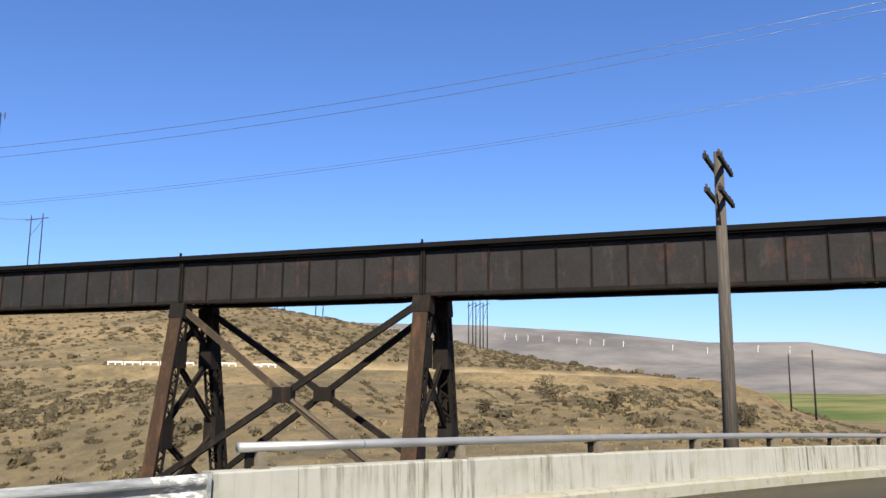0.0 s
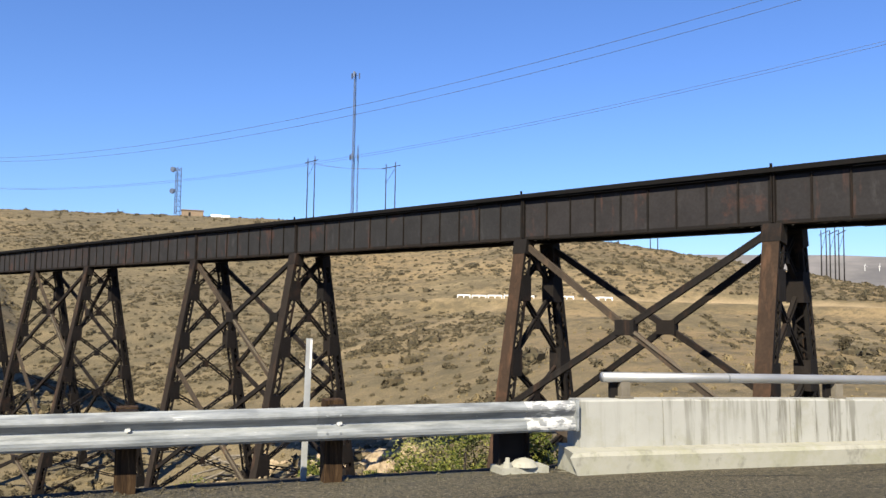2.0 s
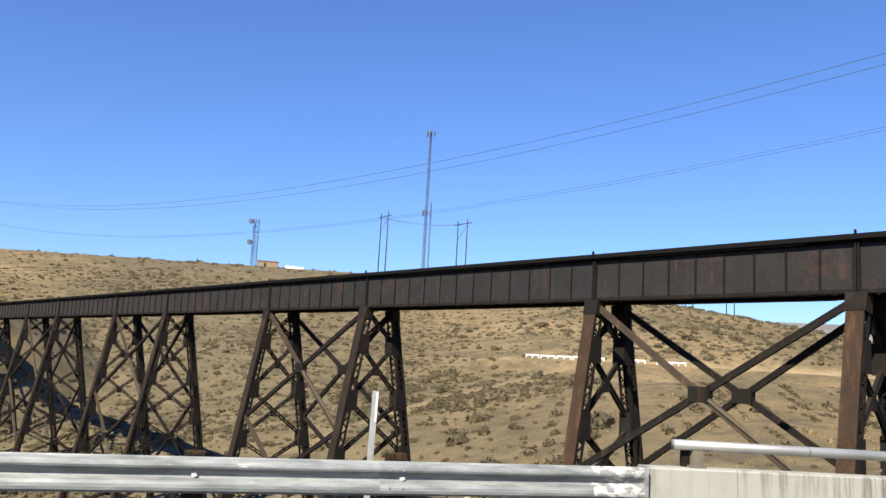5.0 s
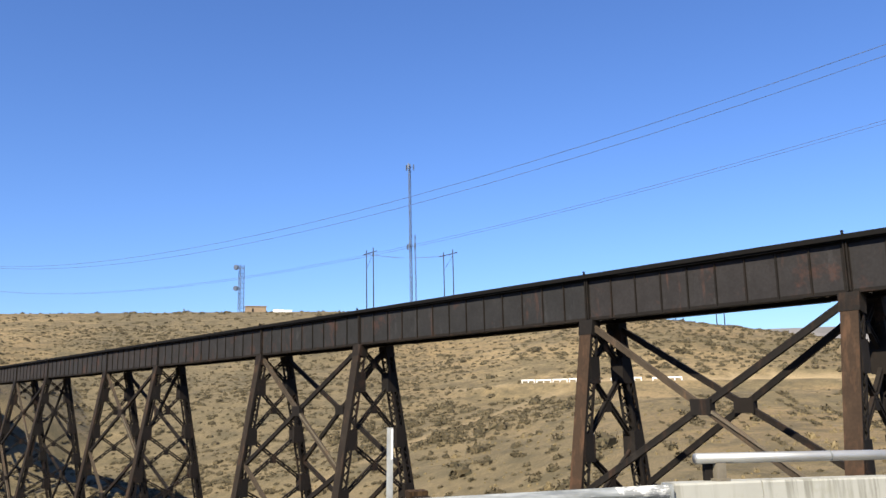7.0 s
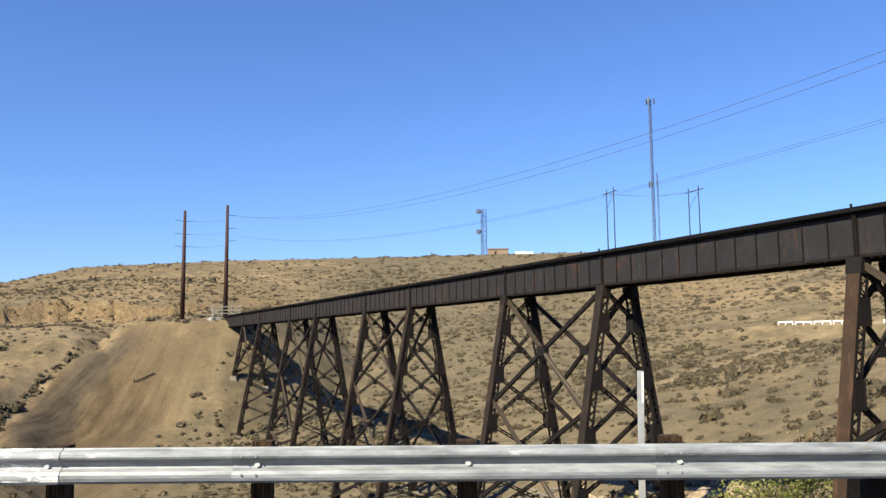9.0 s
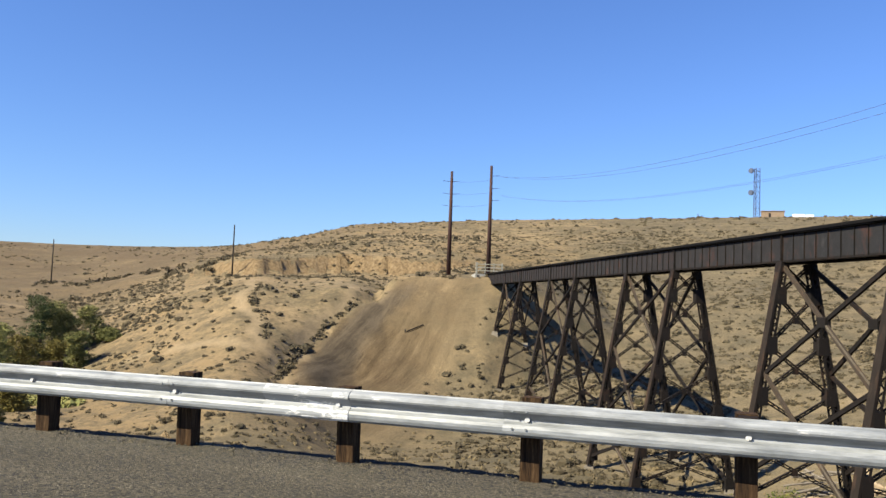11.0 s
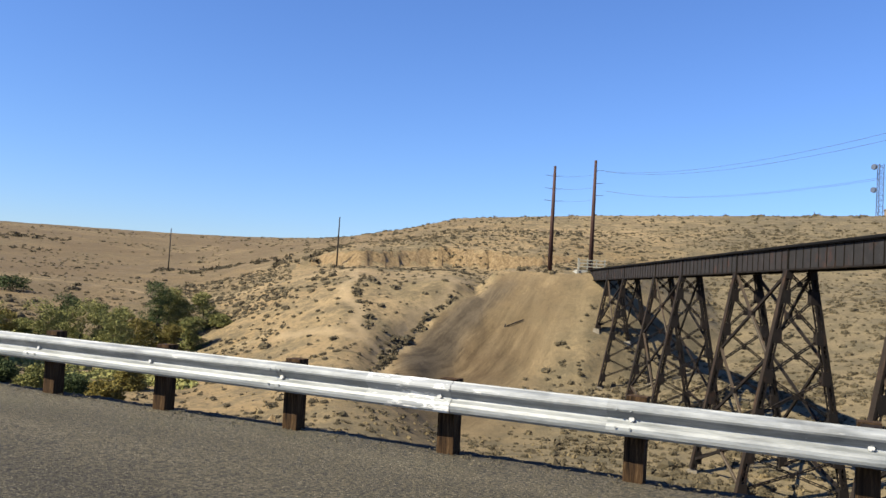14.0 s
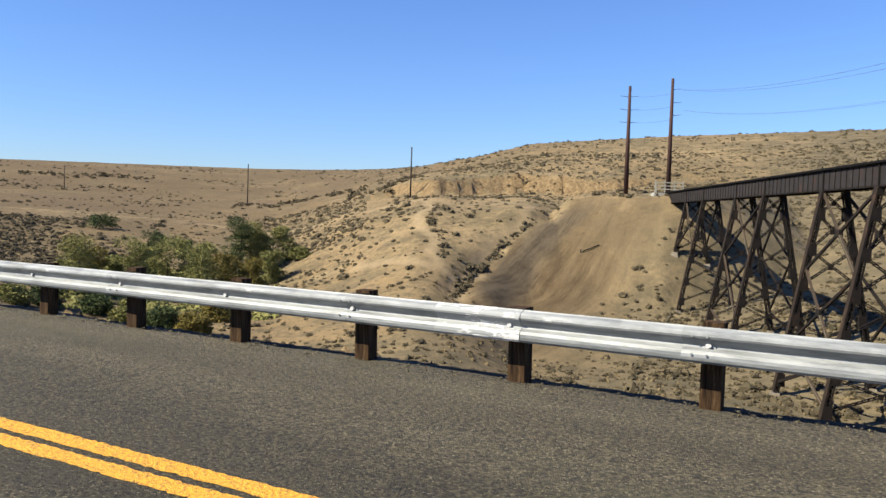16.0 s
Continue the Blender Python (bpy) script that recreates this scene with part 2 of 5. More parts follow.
# greyer soil to the east, scrubby brown ledges on the far western hill
sep = k.n.new("ShaderNodeSeparateXYZ")
k.l.new(k.co, sep.inputs[0])
span = k.n.new("ShaderNodeMapRange")
span.inputs["From Min"].default_value, span.inputs["From Max"].default_value = -240.0, 160.0
k.l.new(sep.outputs["X"], span.inputs["Value"])
c = k.mix(k.ramp(span.outputs[0], (0.46, 0.0), (0.53, 0.88), (0.67, 0.84), (0.77, 0.10)), c, k.mix(k.ramp(midn, (0.40, 0.0), (0.60, 1.0)), (0.250, 0.200, 0.122), (0.150, 0.128, 0.082)))
ledge = k.noise(0.05, 5, 0.65, k.stretch(0.35, 0.35, 3.0))
c = k.mix(k.mix(1.0, k.ramp(span.outputs[0], (0.09, 0.9), (0.30, 0.0)), k.ramp(ledge, (0.40, 0.50), (0.60, 1.0)), "MULTIPLY"), c, (0.175, 0.128, 0.076))
# packed earth on tracks and paths
c = k.mix(k.attr("packed_earth"), c, k.mix(k.noise(0.25, 5, 0.65), (0.43, 0.325, 0.190), (0.55, 0.42, 0.255)))
c = k.mix(1.0, c, k.ramp(k.noise(5.0, 5, 0.75), (0.3, 0.64), (0.7, 1.26)), "MULTIPLY")
c = k.mix(1.0, c, k.ramp(k.noise(19.0, 4, 0.75), (0.36, 0.70), (0.64, 1.22)), "MULTIPLY")
GROUND = k.colour(c).bump(k.noise(0.9, 6, 0.7), 0.7, 0.18).m
# sage brown greyed in the base colour to stand for distance haze
k = Mat("hazed_sage_mountain", 0.95, 0.0, 0.1)
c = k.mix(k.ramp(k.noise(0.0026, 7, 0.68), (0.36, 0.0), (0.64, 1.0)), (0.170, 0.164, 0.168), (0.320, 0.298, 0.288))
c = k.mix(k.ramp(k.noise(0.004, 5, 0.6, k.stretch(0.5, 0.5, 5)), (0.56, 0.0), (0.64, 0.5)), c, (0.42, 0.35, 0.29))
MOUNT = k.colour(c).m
k = Mat("irrigated_crop", 0.95, 0.0, 0.1)
c = k.mix(k.ramp(k.noise(0.010, 5, 0.6, k.stretch(0.35, 1, 1)), (0.38, 0.0), (0.62, 1.0)), (0.110, 0.160, 0.040), (0.300, 0.275, 0.110))
CROP = k.colour(c).m
k = Mat("cut_bank_rock", 0.95, 0.0, 0.1)
c = k.ramp(k.noise(0.8, 6, 0.7, k.stretch(1.5, 1.5, 0.5)), (0.32, (0.160, 0.110, 0.060)), (0.52, (0.300, 0.212, 0.114)), (0.72, (0.450, 0.335, 0.195)))
ROCK = k.colour(c).bump(k.noise(2.5, 6, 0.7), 1.0, 0.3).m

# asphalt crumbs and grit, coloured dark to deepen the rail's shadow line
k = Mat("rail_shade_grit", 0.95, 0.0, 0.1)
GRIT = k.colour(k.ramp(k.noise(14, 5, 0.75), (0.35, (0.030, 0.026, 0.021)), (0.60, (0.085, 0.070, 0.050)), (0.72, (0.22, 0.18, 0.12)))).bump(k.noise(20, 4), 0.8, 0.02).m


def leaf_mat(name, *cols):
    k = Mat(name, 0.85, 0.0, 0.15)
    n = len(cols)
    return k.colour(k.ramp(k.island(), *[(0.1 + 0.8 * i / max(1, n - 1), c) for i, c in enumerate(cols)])).m


SAGE = leaf_mat("sagebrush_leaf", (0.070, 0.057, 0.035), (0.114, 0.093, 0.057), (0.172, 0.135, 0.079), (0.084, 0.073, 0.045))
STRAW = leaf_mat("dry_bunchgrass", (0.19, 0.148, 0.082), (0.30, 0.235, 0.130), (0.25, 0.19, 0.10))
WILLOW = leaf_mat("willow_leaf", (0.055, 0.080, 0.018), (0.140, 0.165, 0.034), (0.31, 0.30, 0.062), (0.088, 0.120, 0.026))
GREEN = leaf_mat("cottonwood_leaf", (0.135, 0.150, 0.054), (0.250, 0.255, 0.084), (0.385, 0.360, 0.125))
OLIVE = leaf_mat("autumn_leaf", (0.22, 0.185, 0.050), (0.330, 0.255, 0.062), (0.170, 0.155, 0.050))
MEADOW = leaf_mat("creek_grass", (0.20, 0.21, 0.070), (0.34, 0.33, 0.115), (0.27, 0.24, 0.085))
JUNIP = leaf_mat("juniper_leaf", (0.058, 0.082, 0.034), (0.110, 0.140, 0.050))
k = Mat("shrub_bark", 0.95)
BARK = k.colour(k.ramp(k.noise(6, 4), (0.3, (0.05, 0.04, 0.032)), (0.7, (0.13, 0.105, 0.085)))).m

# ---- mesh helpers ----


class Mesh:
    """Collects simple solids into one mesh."""

    def __init__(self):
        self.v, self.f = [], []

    def add(self, verts, faces):
        o = len(self.v)
        self.v += [tuple(p) for p in verts]
        self.f += [tuple(o + i for i in q) for q in faces]
        return self

    def block(self, p, ax, ay, az):
        """A box round p with half-extent vectors."""
        p, ax, ay, az = Vector(p), Vector(ax), Vector(ay), Vector(az)
        vs = [p + sx * ax + sy * ay + sz * az for sz in (-1, 1) for sx, sy in ((-1, -1), (1, -1), (1, 1), (-1, 1))]
        return self.add(vs, [(3, 2, 1, 0), (4, 5, 6, 7), (0, 1, 5, 4), (1, 2, 6, 5), (2, 3, 7, 6), (3, 0, 4, 7)])

    def box(self, x0, y0, z0, x1, y1, z1):
        return self.block(((x0 + x1) / 2, (y0 + y1) / 2, (z0 + z1) / 2), ((x1 - x0) / 2, 0, 0), (0, (y1 - y0) / 2, 0), (0, 0, (z1 - z0) / 2))

    def beam(self, p, q, wide, deep, side):
        """A bar from p to q; wide across the way of side, deep across the third way."""
        p, q, side = Vector(p), Vector(q), Vector(side)
        d = (q - p).normalized()
        a = (side - d * side.dot(d)).normalized()
        b = d.cross(a)
        return self.block((p + q) / 2, a * wide / 2, b * deep / 2, (q - p) / 2)

    def rod(self, p, q, r0, r1=None, n=8, caps=True):
        p, q = Vector(p), Vector(q)
        r1 = r0 if r1 is None else r1
        d = (q - p).normalized()
        a = d.orthogonal().normalized()
        b = d.cross(a)
        vs = []
        for c, r in ((p, r0), (q, r1)):
            vs += [c + (a * math.cos(2 * math.pi * i / n) + b * math.sin(2 * math.pi * i / n)) * r for i in range(n)]
        fs = [(i, (i + 1) % n, n + (i + 1) % n, n + i) for i in range(n)]
        if caps:
            fs += [tuple(reversed(range(n))), tuple(range(n, 2 * n))]
        return self.add(vs, fs)

    def strip(self, path, r, n=5):
        """One continuous tube along a path."""
        vs = []
        for i, p in enumerate(path):
            d = (path[min(i + 1, len(path) - 1)] - path[max(i - 1, 0)]).normalized()
            a = d.cross(Vector((0, 0, 1))).normalized()
            b = d.cross(a)
            vs += [p + (a * math.cos(2 * math.pi * j / n) + b * math.sin(2 * math.pi * j / n)) * r for j in range(n)]
        fs = [(i * n + j, i * n + (j + 1) % n, (i + 1) * n + (j + 1) % n, (i + 1) * n + j) for i in range(len(path) - 1) for j in range(n)]
        return self.add(vs, fs + [tuple(reversed(range(n))), tuple(range(len(vs) - n, len(vs)))])

    def data(self, name, smooth=False):
        me = bpy.data.meshes.new(name)
        me.from_pydata(self.v, [], self.f)
        if smooth:
            me.polygons.foreach_set("use_smooth", [True] * len(me.polygons))
        me.update()
        return me


def part(name, mesh, material, parent=None, label="", smooth=False):
    """One mesh object, under a thing or a part if a parent is given."""
    me = mesh if isinstance(mesh, bpy.types.Mesh) else mesh.data(name, smooth)
    if material and not me.materials:
        me.materials.append(material)
    ob = new(name, me)
    if parent:
        ob.parent = parent
    if label:
        tagged(ob, label)
    return ob


def base(name, at=(0, 0, 0)):
    ob = new(name)
    ob.empty_display_size = 0.2
    ob.location = at
    return ob


def polar(az, r, z=0.0):
    return Vector((r * math.sin(radians(az)), r * math.cos(radians(az)), z))


# ---- the lie of the land ----


def vnoise(x, y, seed=0):
    """Smooth value noise on arrays, -1 to 1."""
    xi, yi = np.floor(x).astype(np.int64), np.floor(y).astype(np.int64)
    u, v = x - xi, y - yi
    u, v = u * u * (3 - 2 * u), v * v * (3 - 2 * v)

    def h(a, b):
        n = (a * 374761393 + b * 668265263 + seed * 974634777) & 0x7FFFFFFF
        n = ((n ^ (n >> 13)) * 1274126177) & 0x7FFFFFFF
        return ((n ^ (n >> 16)) & 0xFFFF) / 32767.5 - 1

    return (h(xi, yi) * (1 - u) + h(xi + 1, yi) * u) * (1 - v) + (h(xi, yi + 1) * (1 - u) + h(xi + 1, yi + 1) * u) * v


def smooth(a, b, x):
    t = np.clip((x - a) / (b - a), 0, 1)
    return t * t * (3 - 2 * t)


def road_z(x):
    """The road is level by the guardrail and falls away past the bridge parapet."""
    d = np.clip(np.asarray(x, float) - 5, 0, 35)
    e = np.clip(np.asarray(x, float) - 40, 0, 220)
    return -(0.020 * d + 0.0006 * d * d) - 0.062 * e


RADII = (45, 75, 110, 137, 160, 240, 400, 700)
LAND = {
    -68: (-7, -6.5, -4, -3, -2, 0, 8, 30),
    -55: (-9, -12.5, -13, -12.2, -11, -3, 5.5, 33),
    -42: (-10, -14, -14.5, -14, -13, -4, 8, 34.5),
    -32: (-10, -13, -10.5, -3.6, 2.0, 8.5, 23.6, 38),
    -28: (-10.2, -13.5, -12.6, -5.4, 3.0, 9.0, 30, 41),
    -24: (-10.5, -14.5, -17.0, -10.4, 3.2, 9.5, 37, 44),
    -15: (-11, -15, -16.5, -13.4, -11, 11, 41.5, 52),
    0: (-10.5, -16, -13, -8.2, -3.5, 12, 44.5, 56),
    15: (-9, -11, -6, -2.2, 1, 14, 44.3, 58),
    30: (-6, -4, -0.5, 2.4, 5, 22.5, 35, 40),
    45: (-5, -3, -0.8, 2.2, 4.6, 12.6, 14, 10),
    60: (-4, -2.5, -0.5, 1.5, 2.8, 0, -9, -20),
    72: (-4, -5, -6, -6.8, -7.5, -11, -18, -22),
    100: (-3, -4, -5, -5.5, -6, -10, -18, -22),
}
L_AZ, L_Z = np.array(sorted(LAND), float), np.array([LAND[a] for a in sorted(LAND)], float)
L_R = np.log(np.array(RADII, float))


def cubic(knots, q):
    """Index and four Catmull-Rom weights on uneven knots."""
    q = np.clip(q, knots[0], knots[-1])
    i = np.clip(np.searchsorted(knots, q, "right") - 1, 0, len(knots) - 2)
    t = (q - knots[i]) / (knots[i + 1] - knots[i])
    w = np.stack([-0.5 * t + t * t - 0.5 * t ** 3, 1 - 2.5 * t * t + 1.5 * t ** 3, 0.5 * t + 2 * t * t - 1.5 * t ** 3, -0.5 * t * t + 0.5 * t ** 3])
    w = 0.5 * w + 0.5 * np.stack([0 * t, 1 - t, t, 0 * t])
    idx = np.stack([np.clip(i + k, 0, len(knots) - 1) for k in (-1, 0, 1, 2)])
    return idx, w




def fill_z(x, y):
    """The steep face of loose fill below the railway shelf: level on top, falling towards the road."""
    crest = 158.5 - 0.0035 * np.maximum(-44 - x, 0) ** 2 + 0.30 * np.maximum(x + 40, 0)
    end = np.maximum(x + 37, 0) * 0.55 + np.maximum(-62.0 - x, 0) * 0.9
    return 6.3 - np.maximum(crest - y, 0) * (0.70 - 0.14 * smooth(-46, -58, x)) - end + np.clip(y - crest, 0, 60) * 0.085


FAN_R, FAN_AZ = np.array((112.0, 124.0, 136.0, 146.0, 155.0, 165.0, 172.0)), np.array((-29.4, -28.2, -27.0, -25.6, -23.9, -21.6, -20.4))


def fan_edge(x, y):
    """Metres inside (+) or outside (-) the western edge of the fan of loose fill."""
    r, az = np.hypot(x, y), np.degrees(np.arctan2(x, y))
    return np.radians(az - np.interp(r, FAN_R, FAN_AZ)) * r


def fill_part(x, y):
    """1 on the fan of loose fill, fading to 0 outside it."""
    x, y = np.asarray(x, float), np.asarray(y, float)
    r, az = np.hypot(x, y), np.degrees(np.arctan2(x, y))
    west = smooth(-0.8, 0.8, fan_edge(x, y) + 1.2 * vnoise(x / 3, y / 3, 17))
    east = smooth(6, -6, np.radians(az + 16.0 + 0.12 * (153 - r)) * r + 4.0 * vnoise(x / 6, y / 6, 18) + 2.5 * vnoise(x / 1.7, y / 1.7, 19))
    toe = smooth(-6, 6, r - 112 + 5 * vnoise(x / 7, y / 7, 20))
    return west * east * toe * smooth(171, 165, r) * (0.62 + 0.38 * smooth(161, 139, r + 4 * vnoise(x / 8, y / 8, 23)))


def scree_part(x, y):
    """1 on the band of grey scree inside the western edge of the fan."""
    x, y = np.asarray(x, float), np.asarray(y, float)
    e, r = fan_edge(x, y) + 0.8 * vnoise(x / 3, y / 3, 24), np.hypot(x, y)
    return smooth(-0.5, 1.0, e) * smooth(7.5, 4.5, e) * smooth(118, 128, r) * smooth(168, 160, r)


BENCH_AZ, BENCH_Z = np.array((12.0, 18.0, 21.6, 27.0, 32.2, 38.0, 44.0, 52.0, 61.0, 68.0)), np.array((2.6, 4.3, 4.5, 4.55, 4.25, 4.1, 3.8, 3.3, 2.6, 0.8))


def bench(x, y):
    """The dirt road cut across the hillside: how far off its line a place is, and its height."""
    r, az = np.hypot(x, y), np.degrees(np.arctan2(x, y))
    off = r - (160 + 3 * np.sin(az * 0.35)) - np.maximum(20 - az, 0) * 4
    return off, np.interp(az, BENCH_AZ, BENCH_Z), smooth(15, 21, az) * smooth(67, 61, az)


def near_line(x, y, a0, r0, a1, r1, wide):
    p, q = polar(a0, r0), polar(a1, r1)
    dx, dy = q.x - p.x, q.y - p.y
    t = np.clip(((x - p.x) * dx + (y - p.y) * dy) / (dx * dx + dy * dy), 0, 1)
    wob = 1.2 * np.sin(t * 9.0)
    return smooth(wide + 0.9, wide - 0.5, np.hypot(x - p.x - t * dx + wob, y - p.y - t * dy))


def track_part(x, y):
    """1 on the packed earth of roads and paths, fading to 0 beside them."""
    off, _, k = bench(x, y)
    a = smooth(-2.4, -0.8, off) * smooth(4.6, 3.0, off + 0.6 * np.sin(x * 0.9)) * k
    for line in ((11.5, 118, 24.2, 156, 1.5), (11.5, 118, 3.0, 106, 1.0), (-30.9, 186, -31.6, 154, 0.9), (-31.6, 154, -30.4, 132, 1.0), (-30.4, 132, -28.3, 118, 0.9),
                 (-23.4, 172, -27.0, 143, 0.9), (-27.0, 143, -29.0, 124, 0.8), (-31.0, 186, -20.0, 176, 1.0), (-36.0, 140, -31.0, 128, 1.4), (-46, 250, -24, 172, 1.0), (-60, 300, -46, 250, 1.1)):
        a = np.maximum(a, (0.40 if line[0] > 0 else 0.62 if -32 < line[0] < -30 else 0.55) * near_line(x, y, *line))
    return a


def on_track(x, y):
    return track_part(x, y) > 0.3


def base_z(x, y):
    x, y = np.asarray(x, float), np.asarray(y, float)
    r = np.maximum(np.hypot(x, y), 1.0)
    az = np.degrees(np.arctan2(x, y))
    ia, wa = cubic(L_AZ, az)
    ir, wr = cubic(L_R, np.log(r))
    z = sum(wa[a] * wr[b] * L_Z[ia[a], ir[b]] for a in range(4) for b in range(4))
    # hills go on behind the crest; the valley floor is level
    z = z + np.where(r > 700, (r - 700) * 0.004 * (az < 40), 0)
    far = smooth(30, 200, r)
    far = far * (1 - 0.6 * smooth(18, 30, az))
    z = z + far * (1.1 * vnoise(x / 38, y / 38, 1) + 0.38 * vnoise(x / 15, y / 15, 2)) * smooth(420, 300, r)
    # a gullied cut bank above the railway shelf
    bank = smooth(-38, -31, az) * smooth(-13, -20, az)
    face = 236 + 9 * vnoise(az / 3.1, az * 0, 41) + 4.5 * np.abs(vnoise(az / 0.55, az * 0, 42)) + 1.8 * np.abs(vnoise(az / 0.24, az * 0, 43))
    z = z + bank * (smooth(face - 5, face + 3, r) * 4.3 - 1.9 * smooth(170, 232, r)) * smooth(330, 260, r)
    return z + 0.17 * vnoise(x / 6, y / 6, 3) + 0.10 * vnoise(x / 2.1, y / 2.1, 4)


def ground_z(x, y):
    x, y = np.asarray(x, float), np.asarray(y, float)
    z = base_z(x, y)
    fill = fill_z(x, y) + 0.2 * vnoise(x / 4, y / 4, 7) + 0.12 * vnoise(x / 1.3 + y / 6, y / 9, 8)
    z = np.where((y < 230) & (y > 95), np.maximum(z, fill), z)
    e, r = fan_edge(x, y), np.hypot(x, y)
    z = z + (0.15 * np.exp(-((e - 2.6) / 2.4) ** 2) - 1.1 * np.exp(-((e + 1.6) / 2.2) ** 2)) * smooth(112, 124, r) * smooth(170, 160, r)
    off, bz, k = bench(x, y)
    below = np.minimum(z, bz + 0.21 * np.minimum(off, 0) - 0.1)
    near = k * smooth(-32, -18, off) * (off < 0)
    z = z * (1 - near) + near * below
    k = k * smooth(6.0, 2.2, np.abs(off))
    z = z * (1 - k) + k * bz
    # the bank under the road edge
    lip = 8.47 + 0.07 * np.sin(x * 0.8) + 0.05 * vnoise(x / 0.5, y * 0, 10)
    edge = road_z(x) - 0.10 - np.maximum(y - lip, 0) * 0.66 + 0.12 * vnoise(x / 0.9, y / 0.9, 9) * smooth(8.4, 9.5, y)
    z = np.where(y > 7.9, np.maximum(z, edge), z)
    k = smooth(8.10, 7.85, y)
    return z * (1 - k) + k * (road_z(x) - 0.18 - 0.02 * np.clip(-y - 5, 0, 40))


def gz(x, y):
    return float(ground_z(x, y))


def sheet(name, az0, az1, na, radii, zfun, material):
    a = np.linspace(az0, az1, na)
    A, R = np.meshgrid(np.radians(a), np.array(radii), indexing="ij")
    x, y = R * np.sin(A), R * np.cos(A)
    z = zfun(x, y)
    v = np.stack([x, y, z], -1).reshape(-1, 3)
    nr = len(radii)
    i = np.arange((na - 1) * (nr - 1))
    q = i // (nr - 1) * nr + i % (nr - 1)
    f = np.stack([q, q + 1, q + nr + 1, q + nr], -1)
    me = bpy.data.meshes.new(name)
    me.from_pydata(v.tolist(), [], f[:, ::-1].tolist() if az1 > az0 else f.tolist())
    me.polygons.foreach_set("use_smooth", [True] * len(me.polygons))
    me.materials.append(material)
    me.update()
    return new(name, me)


radii = [0.5, 3, 5, 6.5, 7.2] + [7.6 * 1.0145 ** i for i in range(330)]
radii = [r for r in radii if r < 720] + [800, 950, 1200, 1600, 2200, 3000, 4000, 4900]
ground = sheet("ground", -76, 84, 660, radii, ground_z, GROUND)
ground.data.materials.append(ROCK)
ground.data.materials.append(GRIT)
vx = np.empty(len(ground.data.vertices) * 3, dtype=np.float32)
ground.data.vertices.foreach_get("co", vx)
vx = vx.reshape(-1, 3).astype(float)
for name, fun in (("loose_fill", fill_part), ("scree", scree_part), ("packed_earth", track_part)):
    at = ground.data.attributes.new(name, "FLOAT", "POINT")
    at.data.foreach_set("value", fun(vx[:, 0], vx[:, 1]).astype(np.float32))
cen = np.empty(len(ground.data.polygons) * 3, dtype=np.float32)
ground.data.polygons.foreach_get("center", cen)
cen = cen.reshape(-1, 3)
nor = np.empty_like(cen).ravel()
ground.data.polygons.foreach_get("normal", nor)
nor = nor.reshape(-1, 3)
px, py = cen[:, 0].astype(float), cen[:, 1].astype(float)
pr, pa = np.hypot(px, py), np.degrees(np.arctan2(px, py))
slot = np.zeros(len(cen), dtype=np.int32)
slot[(np.abs(nor[:, 2]) < 0.86) & (pr > 215) & (pr < 262) & (pa < -12)] = 1
slot[(py > 8.2) & (py < 30) & (np.abs(nor[:, 2]) < 0.78)] = 1
# the strip along the road edge gets the rail's shade in its colour
slot[(py > 7.0) & (py < 8.46) & (pa < 40)] = 2
ground.data.polygons.foreach_set("material_index", slot)
tagged(ground, "dry tan grass hillside and canyon under a bare sky", "ground", kind="structure")
back = sheet("ground", 84, 284, 60, [0.5, 4, 8, 12, 18, 30, 50, 90, 160, 300, 600, 1200, 2400, 4900], ground_z, GROUND)
tagged(back, "dry grass plain behind the road", "ground", kind="structure")

# the mountain range across the valley
M_AZ = np.array((22, 30, 37, 46, 54, 61, 67, 71, 80, 92), float)
M_EL = np.array((3.0, 3.7, 4.05, 3.92, 3.45, 2.72, 2.70, 1.95, 1.3, 0.6), float)


def mount_z(x, y):
    r, az = np.hypot(x, y), np.degrees(np.arctan2(x, y))
    top = 4000 * np.tan(np.radians(np.interp(az, M_AZ, M_EL)))
    k = smooth(2300, 4000, r)
    fold = vnoise(x / 420, y / 420, 11) * 0.6 + vnoise(x / 170, y / 170, 12) * 0.3
    return -30 + k * (top + 30) + k * (1 - k) * 4 * 26 * fold - smooth(4000, 4800, r) * 60


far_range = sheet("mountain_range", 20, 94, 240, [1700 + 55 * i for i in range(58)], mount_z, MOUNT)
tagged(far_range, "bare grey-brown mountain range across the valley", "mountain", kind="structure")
field = sheet("crop_field", 57, 90, 60, [420, 500, 600, 720, 850, 1000, 1300, 1700, 2200, 2700], lambda x, y: -20.6 + 0 * x, CROP)
tagged(field, "green irrigated crop field on the valley floor", "field", kind="structure")

# ---- road ----
xs = [-140 + 2.0 * i for i in range(151)]
ys = [-14, -6, -3.5, 0, 2.5, 3.6, 4.1, 6, 7.2, 7.75]
rv, rf = [], []
rnd = random.Random(5)
for x in xs:
    for y in ys:
        rv.append((x, y, float(road_z(x)) - 0.012 * max(0, y - 4)))
nl = len(ys)
for i in range(len(xs) - 1):
    rf += [(i * nl + j, (i + 1) * nl + j, (i + 1) * nl + j + 1, i * nl + j + 1) for j in range(nl - 1)]
road = part("road", Mesh().add(rv, rf), ROAD)
tagged(road, "grey chip-seal asphalt road with a ragged edge", "road", kind="structure")
